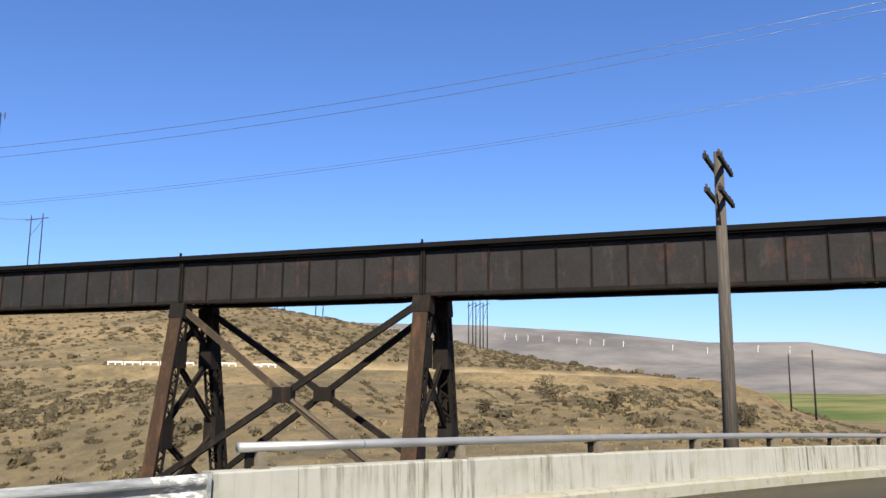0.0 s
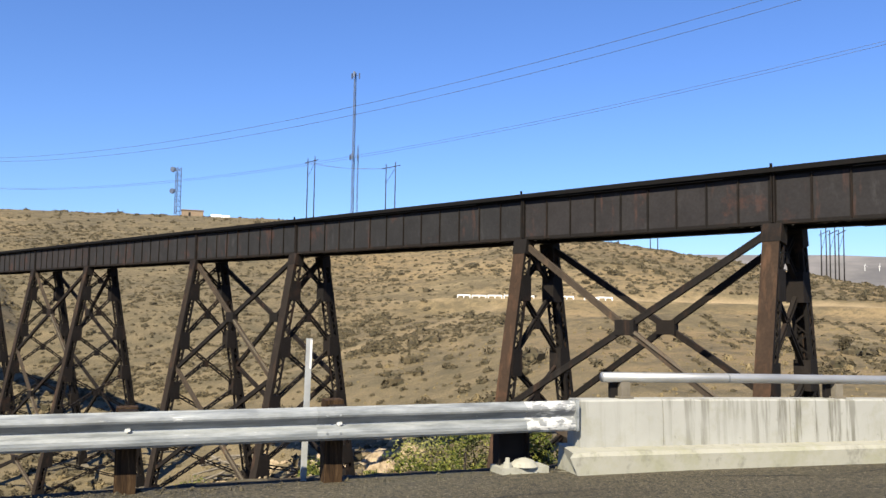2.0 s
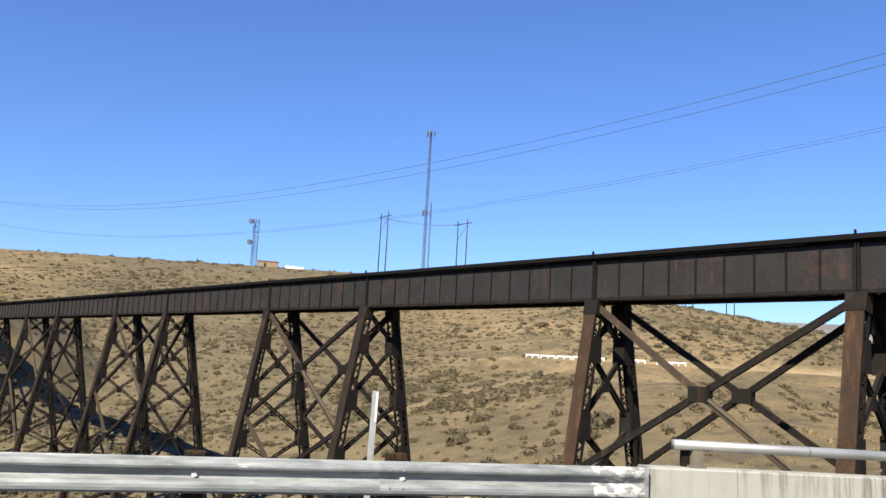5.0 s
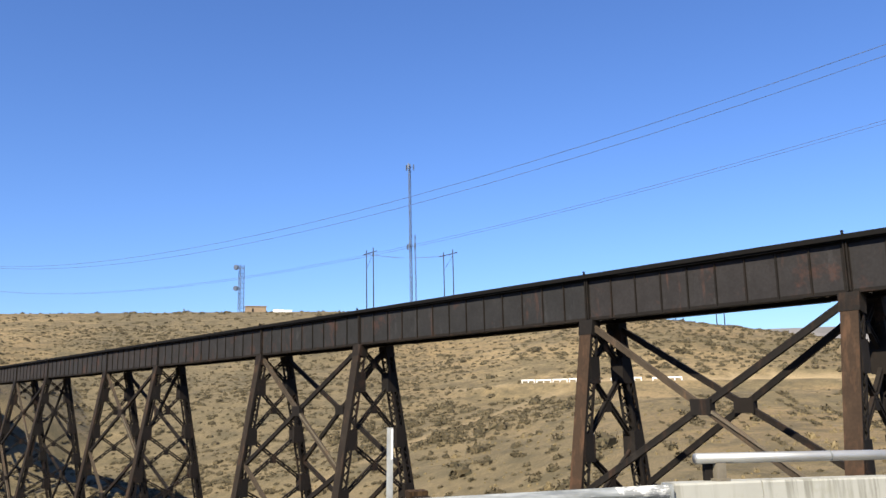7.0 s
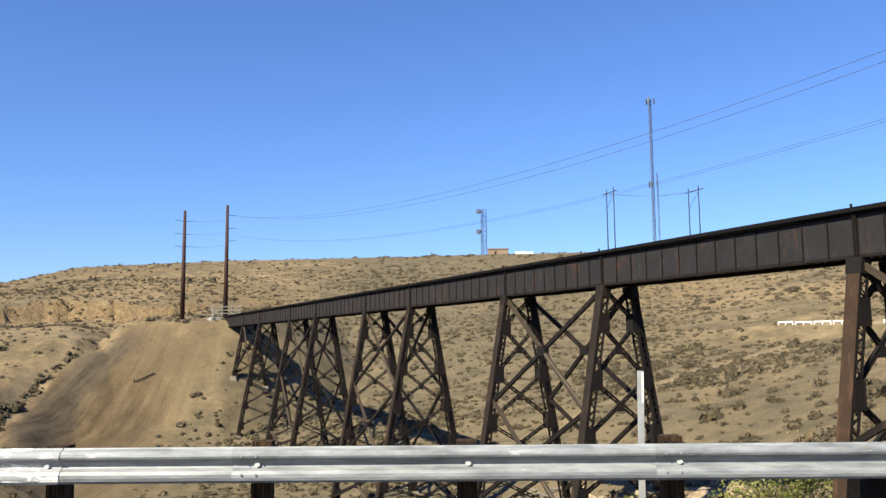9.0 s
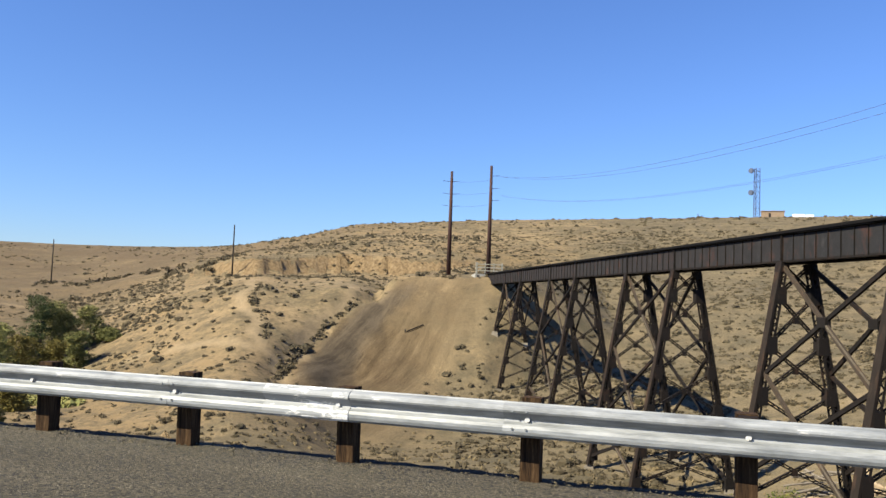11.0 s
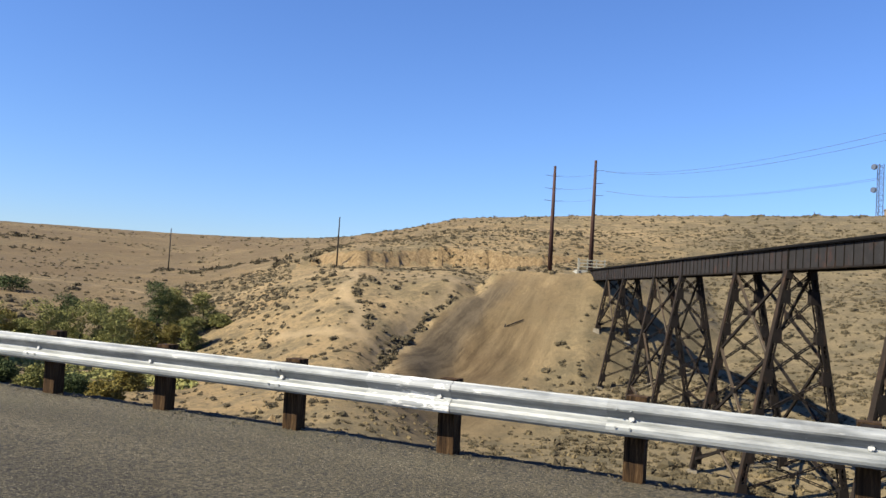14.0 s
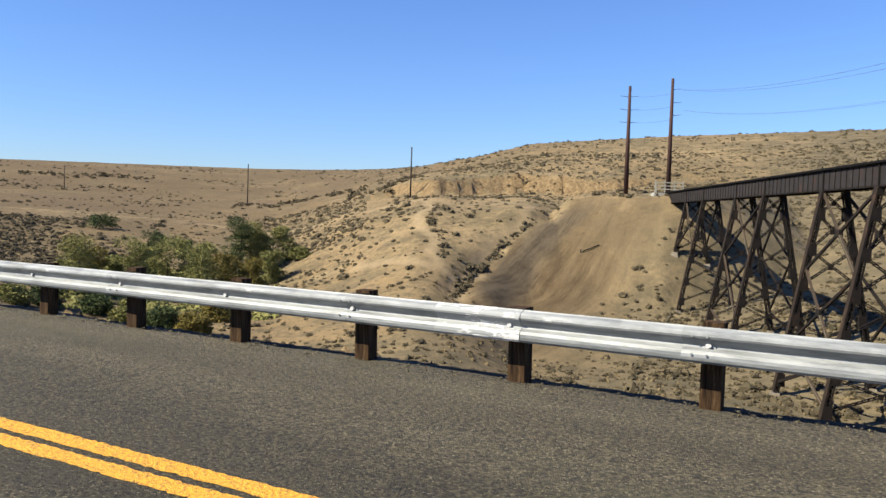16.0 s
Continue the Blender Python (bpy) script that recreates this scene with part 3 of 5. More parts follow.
# the ragged shoulder, a strip with an uneven outer line
sv, sf = [], []
x, i = -70.0, 0
while x < 4.6:
    w = 8.03 + 0.07 * math.sin(x * 0.9) + 0.05 * math.sin(x * 2.3 + 1) + 0.03 * math.sin(x * 5.7) + rnd.uniform(-0.012, 0.012)
    sv += [(x, 7.75, -0.045), (x, w, -0.055), (x, w + 0.06, -0.30)]
    if i:
        o = 3 * i
        sf += [(o - 3, o, o + 1, o - 2), (o - 2, o + 1, o + 2, o - 1)]
    x, i = x + rnd.uniform(0.06, 0.14), i + 1
shoulder = part("road_shoulder", Mesh().add(sv, sf), ROAD)
tagged(shoulder, "crumbling asphalt shoulder along the guardrail", "road", kind="structure")
for y0, y1 in ((3.57, 3.735), (3.815, 3.985)):
    lv, lf = [], []
    x = -70.0
    while x < 60:
        z = float(road_z(x)) + 0.005
        lv += [(x, y0 + rnd.uniform(-0.012, 0.012), z), (x, y1 + rnd.uniform(-0.012, 0.012), z)]
        x += rnd.uniform(0.025, 0.07) if -16 < x < 4 else 1.0
    lf = [(2 * i, 2 * i + 2, 2 * i + 3, 2 * i + 1) for i in range(len(lv) // 2 - 1)]
    line = part("road_line", Mesh().add(lv, lf), YELLOW)
    tagged(line, "worn yellow centre line painted on the asphalt", "road line", kind="structure")

# ---- guardrail ----
RAIL_Y, RAIL_TOP, X0, PITCH = 7.72, 0.705, -1.775, 1.905
PATCH_X = -4.50
profile = [(0.0, 0.0), (-0.010, -0.012), (-0.056, -0.032), (-0.078, -0.054), (-0.083, -0.074), (-0.076, -0.094), (-0.034, -0.138),
           (-0.012, -0.162), (-0.018, -0.180), (-0.060, -0.206), (-0.081, -0.234), (-0.083, -0.262), (-0.076, -0.290), (-0.058, -0.312)]


def beam_mesh(length, end=False):
    """A W-beam panel along x, with its steel thickness."""
    m = Mesh()
    n = len(profile)
    secs = [0.0, length] if not end else [0.0, length * 0.55, length * 0.8, length]
    vs = []
    for s in secs:
        flat = 1.0 if not end or s < length * 0.6 else (0.75 if s < length * 0.9 else 0.55)
        for off in (0.0, 0.006):
            vs += [(s, y * flat + off, z) for y, z in profile]
    fs = []
    for k in range(len(secs) - 1):
        a, b = k * 2 * n, (k + 1) * 2 * n
        for j in range(n - 1):
            fs += [(a + j, a + j + 1, b + j + 1, b + j), (a + n + j, b + n + j, b + n + j + 1, a + n + j + 1)]
        fs += [(a, b, b + n, a + n), (a + n - 1, a + 2 * n - 1, b + 2 * n - 1, b + n - 1)]
    last = (len(secs) - 1) * 2 * n
    for j in range(n - 1):
        fs += [(j, n + j, n + j + 1, j + 1), (last + j, last + j + 1, last + n + j + 1, last + n + j)]
    return m.add(vs, fs)


guardrail = tagged(base("guardrail", (X0, RAIL_Y, 0)), "galvanised corrugated steel guardrail on stained timber posts", "guardrail")
panel = beam_mesh(3.81 + 0.16).data("rail_panel")
for k in range(-15, 2):
    x = (2 * k - 1) * PITCH + PITCH - 0.22
    if x > 2.2:
        continue
    ob = part("rail_panel", panel, GALV, guardrail)
    ob.location = (x, 0.003 * (k % 2), RAIL_TOP)
last = part("rail_panel", beam_mesh(6.0 - ((2 * 1 - 1) * PITCH + PITCH - 0.22) + 0.02), GALV, guardrail)
last.location = (2 * PITCH - 0.22, -0.003, RAIL_TOP)
shoe = part("end_shoe", beam_mesh(0.62, True), FLAKE, guardrail, "terminal shoe with flaking white paint")
shoe.location = (5.79, -0.008, RAIL_TOP)
patch = part("paint_patch", beam_mesh(0.95), PEEL, guardrail, "flaking white paint over a rail splice")
patch.location = (PATCH_X - X0, -0.005, RAIL_TOP + 0.001)
lip = part("end_shoe_lip", Mesh().box(6.38, -0.075, RAIL_TOP - 0.318, 6.41, 0.10, RAIL_TOP + 0.004), GALV, guardrail)
for k in range(16):
    x = X0 + 2 * PITCH - 0.05 - 3.81 * k
    for dz in (-0.075, -0.237):
        for dx in (-0.08, 0.05):
            part("splice_bolt", Mesh().rod((x - X0 + dx, -0.094, RAIL_TOP + dz), (x - X0 + dx, -0.070, RAIL_TOP + dz), 0.011, 0.009, 8), GALV, guardrail)
bolt = Mesh().rod((0, -0.02, 0), (0, 0.02, 0), 0.025, 0.025, 10).rod((0.012, -0.03, 0), (0.012, 0, 0), 0.016, 0.016, 6).data("bolt")
post_m = Mesh().box(-0.092, 0.17, -1.0, 0.092, 0.34, 0.728)
post_m = post_m.data("post")
block_m = Mesh().box(-0.079, 0.012, 0.405, 0.079, 0.166, 0.70).data("spacer_block")
for k in range(-28, 4):
    x = PITCH * k
    if X0 + x > 3.5:
        break
    j = random.Random(k * 7 + 3)
    po = part("post", post_m, POSTW, guardrail)
    po.location = (x + j.uniform(-0.015, 0.015), 0, j.uniform(-0.03, 0.03))
    po.rotation_euler = (j.uniform(-0.015, 0.02), j.uniform(-0.015, 0.015), j.uniform(-0.04, 0.04))
    bl = part("spacer_block", block_m, TAR, guardrail)
    bl.location = (x, 0, j.uniform(-0.02, 0.02))
    bo = part("bolt", bolt, FLAKE if j.random() < 0.5 else GALV, guardrail)
    bo.location = (x, -0.014, RAIL_TOP - 0.156)
steel_post = part("steel_post", Mesh().box(5.60, 0.20, -0.12, 5.62, 0.36, 0.66).box(5.94, 0.20, -0.12, 5.96, 0.36, 0.66).box(5.62, 0.27, -0.12, 5.94, 0.29, 0.66), STEEL, guardrail, "dark steel end post bolted to a footing")
foot = Mesh().box(5.55, 0.02, -0.4, 6.10, 0.31, 0.02).rod((5.86, 0.13, 0.02), (5.86, 0.13, 0.07), 0.16, 0.11, 14).rod((5.86, 0.13, 0.07), (5.86, 0.13, 0.10), 0.11, 0.03, 14).rod((5.64, 0.07, 0.02), (5.64, 0.07, 0.07), 0.05, 0.045, 8).rod((5.64, 0.07, 0.07), (5.64, 0.07, 0.12), 0.028, 0.022, 8)
footing = part("footing", foot, CURB, guardrail, "pale concrete footing with grout")

# marker post beside the rail
marker = tagged(base("marker_post", (1.82, 8.30, -0.25)), "white plastic roadside marker post behind the guardrail", "marker post")
m = Mesh().box(-0.028, -0.010, 0.0, 0.028, 0.0, 1.59).box(-0.028, 0.0, 0.0, -0.021, 0.025, 1.59).box(0.021, 0.0, 0.0, 0.028, 0.025, 1.59)
part("stake", m, MARK, marker)
part("reflector_strip", Mesh().box(0.006, -0.014, 1.28, 0.026, -0.0105, 1.575), WHITE, marker)
marker.rotation_euler = (0.0, 0.02, 0.1)

# ---- bridge parapet ----
PX0, PX1 = 4.68, 62.0
parapet = tagged(base("bridge_parapet", (0, 0, 0)), "stained cream concrete bridge parapet on a curb", "parapet")
SEG = [PX0, 5.75, 7.55, 9.8, 12.1, 14.4] + [16.7 + 2.3 * i for i in range(20)]
for i, (a, b) in enumerate(zip(SEG, SEG[1:])):
    za, zb = float(road_z(a)), float(road_z(b))
    m = Mesh()
    g = 0.006
    bev = 0.02
    sec = [(7.71, 0.19), (7.73, 0.705 - bev), (7.73 + bev, 0.705), (7.98 - bev, 0.705), (7.98, 0.705 - bev), (8.0, 0.19)]
    vs = [(a + g, y, z + za) for y, z in sec] + [(b - g, y, z + zb) for y, z in sec]
    n = len(sec)
    fs = [(j, j + 1, n + j + 1, n + j)[::-1] for j in range(n - 1)] + [tuple(range(n)), tuple(reversed(range(n, 2 * n)))]
    part("wall_panel", m.add(vs, fs), CONC, parapet)
cur = [PX0 - 0.24] + [PX0 + 0.1 + 4.6 * i for i in range(13)]
for i, (a, b) in enumerate(zip(cur, cur[1:])):
    za, zb = float(road_z(a)), float(road_z(b))
    sec = [(7.49, -0.30), (7.49, -0.06), (7.49, 0.14), (7.52, 0.18), (7.72, 0.20), (8.05, 0.20), (8.05, -0.5)]
    first = [(a, y, z + za) for y, z in sec]
    if i == 0:
        first = [(a + (0.17 if z > 0.19 else 0.05 if z > 0.15 else 0.12 if z < -0.1 else 0.09 if z < 0 else 0.0), y, z) for y, z in sec]
    vs = first + [(b, y, z + zb) for y, z in sec]
    n = len(sec)
    fs = [(j, j + 1, n + j + 1, n + j)[::-1] for j in range(n - 1)] + [tuple(range(n)), tuple(reversed(range(n, 2 * n)))]
    part("curb", Mesh().add(vs, fs), CURB, parapet)
# pipe rail along the top
TUBE_X = [5.05 + 2.3 * i for i in range(22)]
m = Mesh().strip([Vector((a, 7.87, 0.935 + float(road_z(a)))) for a in TUBE_X], 0.056, 16)
pipe = part("pipe_rail", m, ALU, parapet, "dull aluminium pipe rail", True)
for i in range(12):
    x = 6.75 + 4.6 * i
    z = 0.935 + float(road_z(x))
    part("pipe_sleeve", Mesh().rod((x - 0.01, 7.87, z), (x + 0.01, 7.87, z), 0.059, 0.059, 16), GALV, parapet)
POST_X = [5.33 + 3.1 * i for i in range(18)]
for x in POST_X:
    z = float(road_z(x)) + 0.705
    m = Mesh().box(x - 0.09, 7.80, z, x + 0.09, 7.95, z + 0.022).box(x - 0.055, 7.82, z + 0.02, x + 0.055, 7.93, z + 0.18)
    sup = part("rail_support", m, OLDC, parapet)
    part("backing_plate", Mesh().box(x - 0.15, 7.90, z + 0.002, x - 0.058, 7.95, z + 0.19), STEEL, sup)

# ---- railway trestle ----
U = Vector((math.cos(radians(116.2)), math.sin(radians(116.2)), 0))     # along the track, away
W = Vector((U.y, -U.x, 0))                                              # across it, to the far side
ORG = Vector((23.30, 25.15, 0))
TOP, BOT, GAUGE = 7.43, 5.20, 2.1


def tp(s, t, z):
    return ORG + U * s + W * t + Vector((0, 0, z))


trestle = tagged(base("railway_trestle", tuple(tp(0, 1.05, 0))), "rust-streaked black steel railway trestle with plate girders on lattice towers", "trestle bridge")
inv = Matrix.Translation(-trestle.location)


def tpart(name, mesh, material, parent=None, label=""):
    """A piece of the trestle, given in world places."""
    ob = part(name, mesh, material, parent or trestle, label)
    if parent is None:
        ob.location = -trestle.location
    return ob


BENTS = [-40.0, -18.3, 0, 12.2, 30.5, 42.7, 61.0, 73.2, 91.5, 103.7, 122.0, 134.2]
SPANS = list(zip([-52.0] + BENTS, BENTS + [152.5]))


def girder(s0, s1, t, outer):
    """One plate girder: web, flanges, cover plates; outer is the side that its stiffeners show on."""
    L = s1 - s0 - 0.05
    mid = (s0 + s1) / 2
    m = Mesh()
    zc = Vector((0, 0, 1))
    m.block(tp(mid, t, (TOP + BOT) / 2 - 0.09), U * L / 2, W * 0.012, zc * (TOP - BOT - 0.22) / 2)
    g = tpart("plate_girder", m, WEB)
    f = Mesh().block(tp(mid, t, BOT + 0.025), U * L / 2, W * 0.21, zc * 0.025).block(tp(mid, t, BOT + 0.10), U * L / 2, W * 0.035, zc * 0.06)
    f.block(tp(mid, t, BOT - 0.015), U * L * 0.36, W * 0.20, zc * 0.012)
    part("bottom_flange", f, STEEL, g)
    f = Mesh().block(tp(mid, t, TOP - 0.225), U * L / 2, W * 0.21, zc * 0.022).block(tp(mid, t, TOP - 0.29), U * L / 2, W * 0.035, zc * 0.055)
    f.block(tp(mid, t, TOP - 0.265), U * L * 0.34, W * 0.235, zc * 0.018)
    part("top_flange", f, BLACK, g)
    n = max(2, round(L / 1.37))
    for i in range(n + 1):
        s = s0 + 0.06 + (L - 0.06) * i / n
        wide = 0.11 if i in (0, n) else 0.055
        proud = 0.16 if i in (0, n) else 0.09
        b = Mesh().block(tp(s, t + outer * proud / 2, (TOP + BOT) / 2 - 0.09), U * wide / 2 * 0.5, W * proud / 2, zc * (TOP - BOT - 0.36) / 2)
        b.block(tp(s + wide * 0.5, t + outer * 0.02, (TOP + BOT) / 2 - 0.09), U * wide, W * 0.012, zc * (TOP - BOT - 0.36) / 2)
        part("stiffener", b, STEEL, g)
    return g


for s0, s1 in SPANS:
    girder(s0, s1, 0.0, -1)
    girder(s0, s1, GAUGE, 1)
    m = Mesh()
    n = round((s1 - s0) / 3.0)
    for i in range(n + 1):
        s = s0 + 0.2 + (s1 - s0 - 0.4) * i / n
        m.beam(tp(s, 0.05, BOT + 0.25), tp(s, GAUGE - 0.05, BOT + 0.25), 0.12, 0.10, (0, 0, 1))
        m.beam(tp(s, 0.05, BOT + 0.25), tp(s, GAUGE - 0.05, TOP - 0.35), 0.09, 0.08, U)
        if i < n:
            m.beam(tp(s, 0.05, BOT + 0.15), tp(s0 + 0.2 + (s1 - s0 - 0.4) * (i + 1) / n, GAUGE - 0.05, BOT + 0.15), 0.10, 0.09, (0, 0, 1))
    tpart("cross_frame", m, STEEL)
    tpart("guard_timber", Mesh().block(tp((s0 + s1) / 2, -0.22, TOP - 0.10), U * ((s1 - s0) / 2 - 0.003), W * 0.09, Vector((0, 0, 0.098))), BLACK)
    tpart("guard_timber", Mesh().block(tp((s0 + s1) / 2, GAUGE + 0.22, TOP - 0.09), U * ((s1 - s0) / 2 - 0.01), W * 0.09, Vector((0, 0, 0.085))), BLACK)
m = Mesh()
s = -51.8
while s < 152:
    m.block(tp(s, GAUGE / 2, TOP - 0.15), U * 0.11, W * (GAUGE / 2 + 0.10), Vector((0, 0, 0.085)))
    s += 0.42
ties = tpart("track_ties", m, BLACK)
tagged(ties, kind="stuff")
for t in (GAUGE / 2 - 0.72, GAUGE / 2 + 0.72):
    tpart("rail", Mesh().block(tp(50, t, TOP - 0.01), U * 102, W * 0.035, Vector((0, 0, 0.06))), STEEL)
for s in BENTS:
    tpart("joint_post", Mesh().block(tp(s, -0.26, TOP + 0.02), U * 0.04, W * 0.04, Vector((0, 0, 0.13))), BLACK)

BATTER = 0.185
LEG_W, LEG_D = 0.66, 0.58


def leg_at(s, side, z):
    """The centre of a leg at height z; side 0 near, 1 far."""
    out = (BOT - z) * BATTER
    return tp(s, (0.02 - out) if side == 0 else (GAUGE - 0.02 + out), z)


def build_leg(s, side):
    foot = leg_at(s, side, -3.0)
    for _ in range(6):
        z = gz(foot.x, foot.y) + (0.35 if s > 13 else -1.0)
        foot = leg_at(s, side, z)
    p, q = leg_at(s, side, BOT - 0.03), foot
    d = (q - p).normalized()
    o = -1 if side == 0 else 1
    across = (W * o - d * (W * o).dot(d)).normalized()
    leg = None
    for e in (-1, 1):                      # four corner angles
        for a in (-1, 1):
            c = [(e * LEG_W / 2, a * LEG_D / 2), (e * (LEG_W / 2 - 0.15), a * LEG_D / 2), (e * (LEG_W / 2 - 0.15), a * (LEG_D / 2 - 0.03)),
                 (e * (LEG_W / 2 - 0.03), a * (LEG_D / 2 - 0.03)), (e * (LEG_W / 2 - 0.03), a * (LEG_D / 2 - 0.16)), (e * LEG_W / 2, a * (LEG_D / 2 - 0.16))]
            vs = [o2 + U * u + across * w for o2 in (p, q) for u, w in c]
            fs = [(j, (j + 1) % 6, 6 + (j + 1) % 6, 6 + j) for j in range(6)] + [tuple(range(5, -1, -1)), tuple(range(6, 12))]
            m = Mesh().add(vs, fs)
            if leg is None:
                leg = tpart("leg", m, STEEL)
            else:
                part("corner_angle", m, STEEL, leg)
    part("cover_plate", Mesh().beam(p + across * LEG_D / 2, q + across * LEG_D / 2, LEG_W, 0.03, U), BROWN if s < 13 else UMBER, leg)
    la = Mesh()
    L = (q - p).length
    n = max(4, int(L / 0.42))
    for i in range(n):
        a0, a1 = p + d * L * i / n, p + d * L * (i + 1) / n
        for e in (-1, 1):
            w0 = across * (0.2 if i % 2 else -0.2)
            la.beam(a0 + U * e * LEG_W / 2 + w0, a1 + U * e * LEG_W / 2 - w0, 0.075, 0.014, d)
        la.beam(a0 - across * LEG_D / 2 + U * (0.25 if i % 2 else -0.25), a1 - across * LEG_D / 2 - U * (0.25 if i % 2 else -0.25), 0.075, 0.014, d)
    part("lacing", la, STEEL, leg)
    hm = Mesh().block(p + d * 0.35, U * (LEG_W / 2 + 0.06), across * (LEG_D / 2 + 0.03), d * 0.36)
    part("cap_plate", hm, STEEL, leg)
    ped = Mesh()
    c = foot - Vector((0, 0, 0.1))
    vs = [(c.x + sx * k, c.y + sy * k, c.z + h) for k, h in ((0.85, -1.8), (0.48, 0.02)) for sx, sy in ((-1, -1), (1, -1), (1, 1), (-1, 1))]
    ped.add(vs, [(3, 2, 1, 0), (4, 5, 6, 7), (0, 1, 5, 4), (1, 2, 6, 5), (2, 3, 7, 6), (3, 0, 4, 7)])
    tpart("pedestal", ped, OLDC, None, "weathered concrete pedestal")
    return foot.z


FEET = {}
for s in BENTS:
    FEET[s] = [build_leg(s, 0), build_leg(s, 1)]


def levels(low, first, step):
    z, out = BOT - 0.15, []
    z -= first
    while z > low + 0.5:
        out.append(z)
        z -= step
    return out


def lattice_bar(m, p, q, deep, wide, side):
    """A laced pair of angles."""
    side = Vector(side)
    d = (q - p).normalized()
    a = (side - d * side.dot(d)).normalized()
    b = d.cross(a)
    for e in (-1, 1):
        m.beam(p + b * e * (deep / 2 - 0.04), q + b * e * (deep / 2 - 0.04), wide, 0.08, side)
    L = (q - p).length
    n = max(3, int(L / 0.5))
    for i in range(n):
        e = 1 if i % 2 else -1
        m.beam(p + d * L * i / n + b * e * deep * 0.4, p + d * L * (i + 1) / n - b * e * deep * 0.4, 0.02, 0.06, side)


for s in BENTS:
    low = max(FEET[s])
    zs = [BOT - 0.15] + levels(low, 2.2, 3.55)
    if zs[-1] - low > 1.6:
        zs.append(low + 0.3)
    for i, (za, zb) in enumerate(zip(zs, zs[1:])):
        a0, a1, b0, b1 = leg_at(s, 0, za), leg_at(s, 1, za), leg_at(s, 0, zb), leg_at(s, 1, zb)
        for p, q in ((a0, b1), (a1, b0)):
            m = Mesh()
            lattice_bar(m, p, q, 0.26, 0.16, U)
            tpart("sway_brace", m, STEEL)
        tpart("gusset_plate", Mesh().block((a0 + a1 + b0 + b1) / 4, U * 0.09, W * 0.2, Vector((0, 0, 0.2))), STEEL)
        for side, b in ((0, b0), (1, b1)):
            o = 1 if side == 0 else -1
            tpart("gusset_plate", Mesh().block(b + W * o * 0.20, U * 0.345, W * 0.36, Vector((0, 0, 0.62))), STEEL)

TOWERS = [(0, 12.2), (30.5, 42.7), (61.0, 73.2), (91.5, 103.7), (122.0, 134.2)]
for sa_, sb_ in TOWERS:
    low = max(FEET[sa_] + FEET[sb_])
    zs, z = [BOT - 0.35], BOT - 0.35 - 7.5
    while z > low + 1.5:
        zs.append(z)
        z -= 7.5
    zs.append(z if z > low - 0.4 else max(low + 0.2, z))
    for za, zb in zip(zs, zs[1:]):
        for side in (0, 1):
            o = 0.18 if side == 0 else -0.18
            A, B, C, D = (leg_at(sa_, side, za), leg_at(sb_, side, za), leg_at(sa_, side, zb), leg_at(sb_, side, zb))
            # the near B-C brace takes the sunlit colour, the others plain steel
            for p, q, mat in ((A, D, STEEL), (B, C, BRACE if side == 0 else STEEL)):
                m = Mesh()
                across = (leg_at(sa_, side, za) - leg_at(sa_, side, zb)).normalized()
                lattice_bar(m, p + U * (0.3 if p is A else -0.3), q - U * (0.3 if p is A else -0.3), 0.27, 0.20, W)
                m.beam(p + U * (0.3 if p is A else -0.3), q - U * (0.3 if p is A else -0.3), 0.18, 0.17, W)
                brace = tpart("tower_brace", m, mat)
                if p is B and side == 0:        # an added pale bar paints the sunlit lower half
                    o2 = W * -0.14 + Vector((0, 0, 0.10))
                    part("lacing_bar", Mesh().beam(p.lerp(q, 0.54) + o2, p.lerp(q, 0.96) + o2, 0.05, 0.11, W), CREAM, brace)
            c = (A + B + C + D) / 4
            tpart("gusset_plate", Mesh().block(c, U * 0.46, W * 0.20, Vector((0, 0, 0.33))), STEEL)

# abutment at the far end
abut = tagged(base("bridge_abutment", tuple(tp(152.6, 1.05, 0))), "pale concrete abutment at the end of the trestle", "abutment")
m = Mesh().block((0, 0, 3.6), U * 0.9, W * 2.6, Vector((0, 0, 1.6))).block(U * 1.2 + Vector((0, 0, 6.2)), U * 0.4, W * 2.6, Vector((0, 0, 1.1)))
part("bearing_wall", m, CONC, abut)
for o in (-1, 1):
    q = W * o * 2.8
    vs = [q + U * 0.6 + Vector((0, 0, 2.5)), q + U * 6 + Vector((0, 0, 4.5)), q + U * 6 + Vector((0, 0, 7.1)), q + U * 0.6 + Vector((0, 0, 7.4))]
    vs += [v + W * o * 0.4 for v in vs]
    part("wing_wall", Mesh().add(vs, [(0, 1, 2, 3), (7, 6, 5, 4), (0, 4, 5, 1), (1, 5, 6, 2), (2, 6, 7, 3), (3, 7, 4, 0)]), CONC, abut)
barrier = tagged(base("end_barrier", tuple(tp(154.5, 1.0, 7.1))), "low white timber barrier across the end of the track", "barrier")
for o, thick in ((-2.7, 0.17), (-0.9, 0.09), (0.9, 0.09), (2.6, 0.11)):
    part("upright", Mesh().block(W * o + Vector((0, 0, 1.0)), U * thick, W * thick, Vector((0, 0, 1.6))), CURB, barrier)
for z in (0.95, 1.6, 2.25):
    part("board", Mesh().block(U * -0.14 + Vector((0, 0, z)), U * 0.03, W * 2.8, Vector((0, 0, 0.09))), CURB, barrier)

